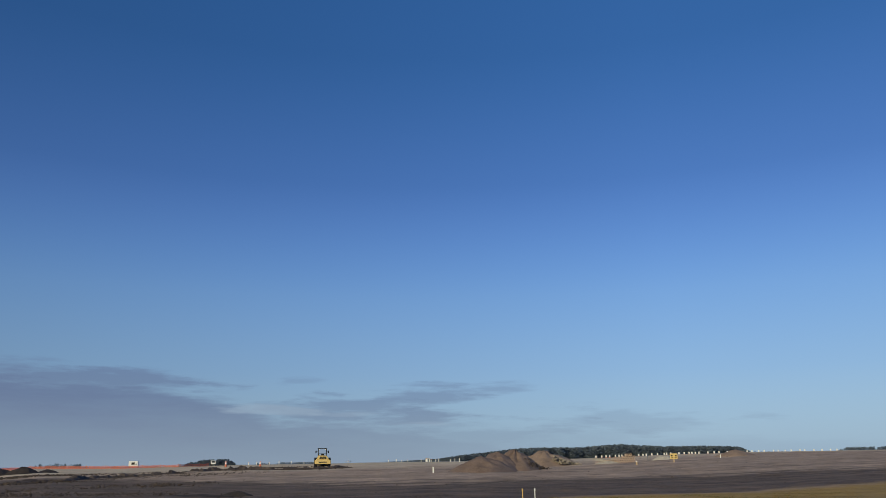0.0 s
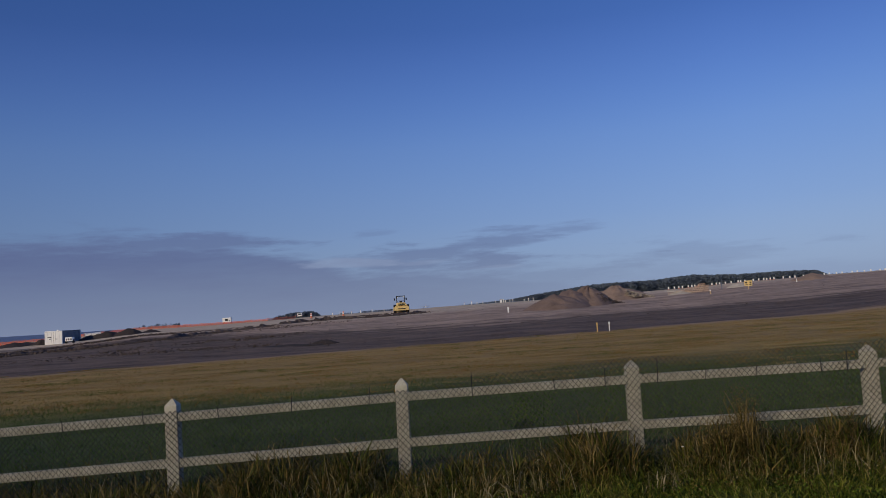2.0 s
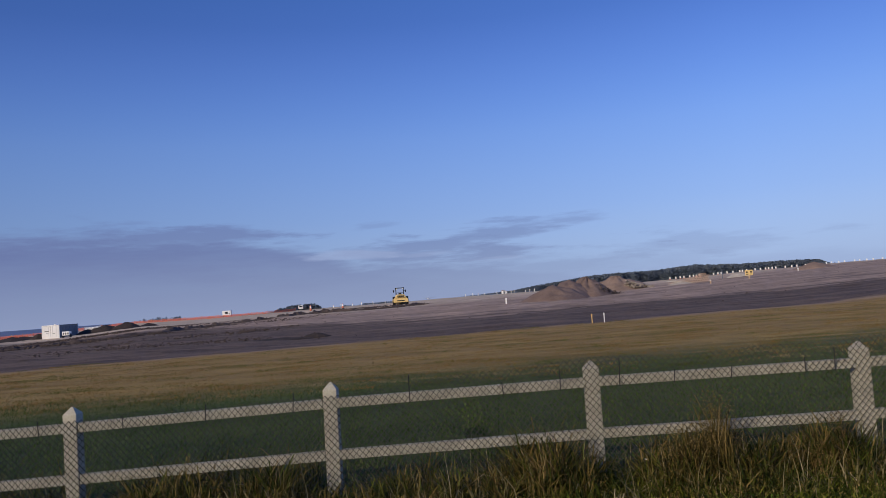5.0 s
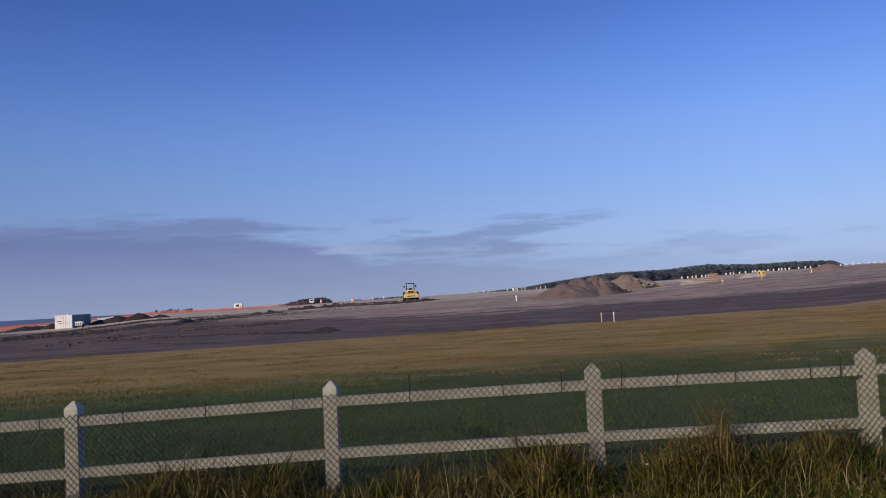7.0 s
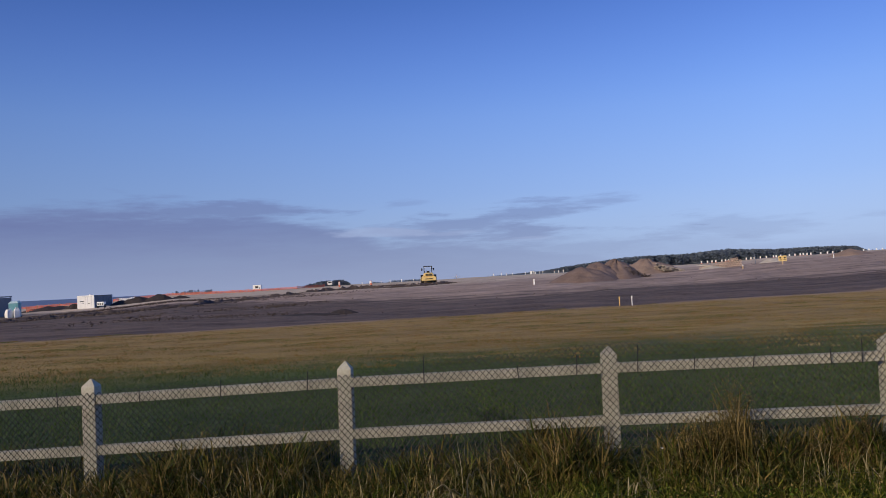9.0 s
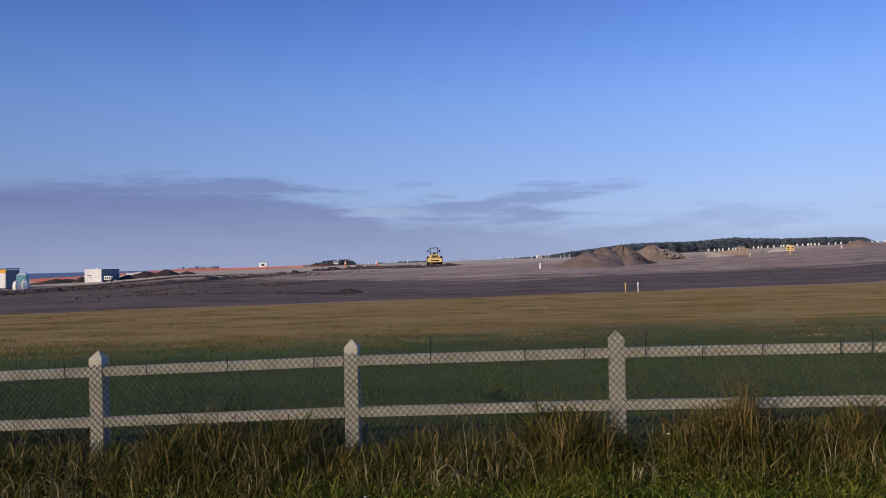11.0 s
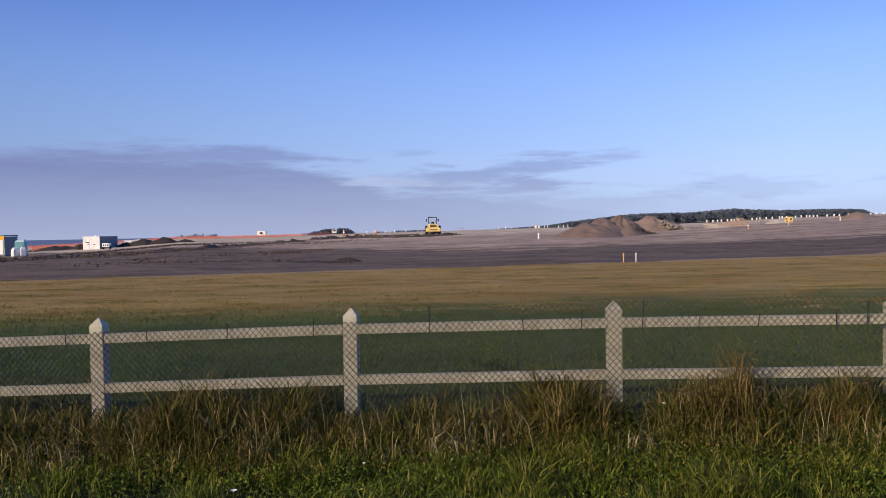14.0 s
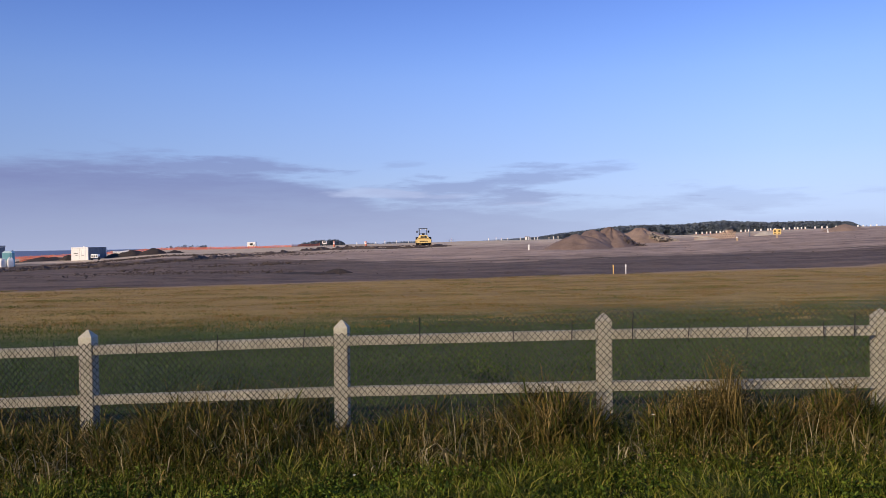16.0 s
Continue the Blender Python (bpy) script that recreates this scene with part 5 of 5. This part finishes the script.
    blades("tall_weed", sx, sy, sh, r.uniform(0.007, 0.012, 26), r.uniform(0.05, 0.3, 26), STRIP, "tall dark green weed clump behind the fence", 5)
    pick = r.integers(0, 26, 1100)
    f = r.uniform(0.25, 1.0, 1100)
    leaflets("tall_weed_leaves", sx[pick] + r.normal(0, 0.05, 1100), sy[pick] + r.normal(0, 0.05, 1100), f * sh[pick], r.uniform(0.007, 0.018, 1100), STRIP, "dark green leaves on tall weeds behind the fence", 45)
    # pale tufts over the mown field
    tx, ty = [], []
    for _ in range(900):
        cy = 14.5 + 21 * r.random() ** 1.3
        cx = r.uniform(-0.66, 0.66) * cy
        if cy - 0.27 * cx > 33.5:
            continue
        tx.append(r.normal(cx, 0.22, 22))
        ty.append(r.normal(cy, 0.05, 22))
    tx, ty = np.concatenate(tx), np.concatenate(ty)
    n = len(tx)
    arching("field_tufts", tx, ty, r.uniform(0.03, 0.09, n), r.uniform(0.008, 0.018, n), r.uniform(0.4, 1.2, n), r.uniform(0.2, 0.8, n), TAN, "taller straw-coloured tufts left in mown grass", 46)
    n = 150000
    y = 6.1 + 11.4 * r.uniform(0, 1, n) ** 1.15
    x = r.uniform(-0.74, 0.74, n) * (y + 1.5)
    keep = y < 16.0 + 0.9 * r.normal(size=n)
    x, y = x[keep], y[keep]
    n = len(x)
    blades("field_grass", x, y, r.uniform(0.03, 0.085, n), r.uniform(0.006, 0.012, n), r.uniform(0.3, 1.1, n), STRIP, "dark green mown grass strip beyond the fence", 6)
    n = 330000
    y = 12.5 + 29.5 * r.uniform(0, 1, n) ** 1.1
    x = r.uniform(-0.70, 0.70, n) * (y + 1)
    v = y - 0.27 * x + np.array([2.2 * ruffle(a, b, 0.5, 4.0) for a, b in zip(x, y)])
    keep = (v < 34.3) & (y > 16.0 + 1.3 * r.normal(size=n))
    x, y = x[keep], y[keep]
    n = len(x)
    tuft = np.array([ruffle(a, b, 0.45, 9.0) for a, b in zip(x, y)])
    blades("tawny_grass", x, y, r.uniform(0.012, 0.036, n) * (1 + 0.7 * tuft), r.uniform(0.014, 0.028, n), r.uniform(0.4, 1.2, n), TAN, "tawny autumn grass reaching to bare earth", 7)


plant_grass()


def plant_clover():
    """Low leafy cover in patches, thick and thin."""
    r = np.random.default_rng(21)
    n = 70000
    x, y = r.uniform(-4.8, 4.8, n), r.uniform(4.0, 5.45, n)
    thick = np.array([ruffle(a, b, 1.7, 14.0) + 0.5 * ruffle(a, b, 5.0, 3.0) for a, b in zip(x, y)])
    # leaves thinned to the left too, darkening it in place of shade
    keep = thick > r.uniform(-0.35, 0.7, n) + np.interp(x, (-3.0, -1.6, -0.5, 0.8, 1.6), (0.42, 0.25, -0.1, 0.0, 0.3))
    x, y, thick = x[keep], y[keep], thick[keep]
    up = r.uniform(0.015, 0.085, len(x)) * (1 + 0.9 * np.clip(thick, -0.5, 1))
    leaflets("clover", x, y, up, r.uniform(0.005, 0.014, len(x)), CLOVER, "low green clover leaves among short grass", 22)
    n = 48000
    x = r.uniform(-6.5, 5.5, n)
    y = fence_line(x) + np.clip(r.normal(-0.45, 0.35, n), -1.1, 0.4)
    leaflets("weed_leaves", x, y, r.uniform(0.03, 0.34, n) * r.uniform(0.4, 1, n), r.uniform(0.004, 0.011, n), WEED, "mixed olive and brown weed leaves along the fence", 23)


plant_clover()


def leafy_plants():
    """Broad-leaved green plants in small clumps."""
    r = np.random.default_rng(71)
    xs, ys, us, ss = [], [], [], []
    for _ in range(200):
        cx = float(np.clip(r.normal(-0.3, 1.5), -4.6, 2.4))
        cy = float(fence_line(cx)) - r.uniform(0.25, 1.4)
        h, w = r.uniform(0.07, 0.20), r.uniform(0.04, 0.12)
        k = int(r.integers(30, 90))
        xs.append(r.normal(cx, w, k))
        ys.append(r.normal(cy, w, k))
        us.append(h * r.uniform(0.2, 1.0, k))
        ss.append(r.uniform(0.007, 0.017, k))
    leaflets("broad_leaves", np.concatenate(xs), np.concatenate(ys), np.concatenate(us), np.concatenate(ss), CLOVER, "broad green leaves of low weeds in the grass", 72)


leafy_plants()


def daisy(x, y, z, s):
    t = empty("daisy", x, y, lie1(x, y), "small white daisy open in the grass", "flower", "white daisies in the grass", x * 90)
    part("stem", rodded((0, 0, 0), (0, 0, z), 0.0018, sides=5), TURF, t)
    petal = bmesh.new()
    for k in range(13):
        a = 2 * math.pi * k / 13
        m = pose(0, 0, z, 0, 0, math.degrees(a)) @ pose(0, 0, 0, 0, -22, 0)
        vs = [petal.verts.new(m @ Vector(p)) for p in ((0.15 * s, -0.10 * s, 0), (0.9 * s, -0.17 * s, 0.02 * s), (1.05 * s, 0, 0), (0.9 * s, 0.17 * s, 0.02 * s), (0.15 * s, 0.10 * s, 0))]
        petal.faces.new(vs)
    part("petals", petal, PETAL, t)
    disc = bmesh.new()
    bmesh.ops.create_uvsphere(disc, u_segments=10, v_segments=6, radius=0.32 * s, matrix=Matrix.Translation((0, 0, z)) @ Matrix.Diagonal((1, 1, 0.5, 1)))
    part("disc", disc, YELLOW, t, "yellow centre")


PETAL = surface("white_petals", (0.72, 0.72, 0.68), (0.85, 0.85, 0.82), 20, 100, 0.6)
for x, y, z, s in ((-1.31, 4.48, 0.12, 0.022), (1.93, 5.28, 0.20, 0.017), (2.19, 5.28, 0.20, 0.017), (-0.58, 4.9, 0.13, 0.012), (1.50, 5.35, 0.34, 0.014)):
    daisy(x, y, z, s)


# ---- a few more far things ----
def parked_van(x, y):
    t = empty("parked_van", x, y, lie1(x, y), "small white works van parked by distant scrub", "van", "", 8)
    part("body", boxed(0, 0, 0.35, 1.8, 4.2, 1.5, 0.15), WHITE, t)
    part("rear_window", boxed(0, -2.11, 1.15, 1.3, 0.03, 0.5), GLASS_DARK, t)
    part("bumper", boxed(0, -2.13, 0.38, 1.75, 0.1, 0.2, 0.03), DARK, t)
    for sx in (-1, 1):
        part("tail_light", boxed(sx * 0.8, -2.12, 0.75, 0.12, 0.04, 0.35), ORANGE, t)
        for yy in (-1.3, 1.3):
            part("wheel", rodded((sx * 0.72, yy, 0.33), (sx * 0.92, yy, 0.33), 0.33, sides=16), DARK, t)


parked_van(-44.7, 297)


def runway_hut(x, y):
    t = empty("runway_hut", x, y, lie1(x, y) - 0.05, "small pale equipment hut on the far sandy ground", "hut")
    part("wall", boxed(0, 0, 0, 1.9, 1.9, 1.7), WHITE, t)
    part("roof", boxed(0, 0, 1.7, 2.15, 2.15, 0.14, 0.02), GREY, t)
    part("door", boxed(0.2, -0.965, 0.05, 0.75, 0.03, 1.45), GREY, t)


runway_hut(45.0, 385)


def leaning_plank(x, y, l, turn):
    t = part("timber_plank", boxed(0, 0, 0, 0.22, l, 0.06, 0.008), GRAVEL)
    t.matrix_basis = pose(x, y, lie1(x, y) + 0.30, 12, 0, turn)
    tagged(t, "pale timber plank leaning on a gravel heap", "plank", "planks beside the pipes")


for k in range(4):
    leaning_plank(33.6 + 0.30 * k, 96.6, 2.6 - 0.15 * k, 70 + 5 * k)
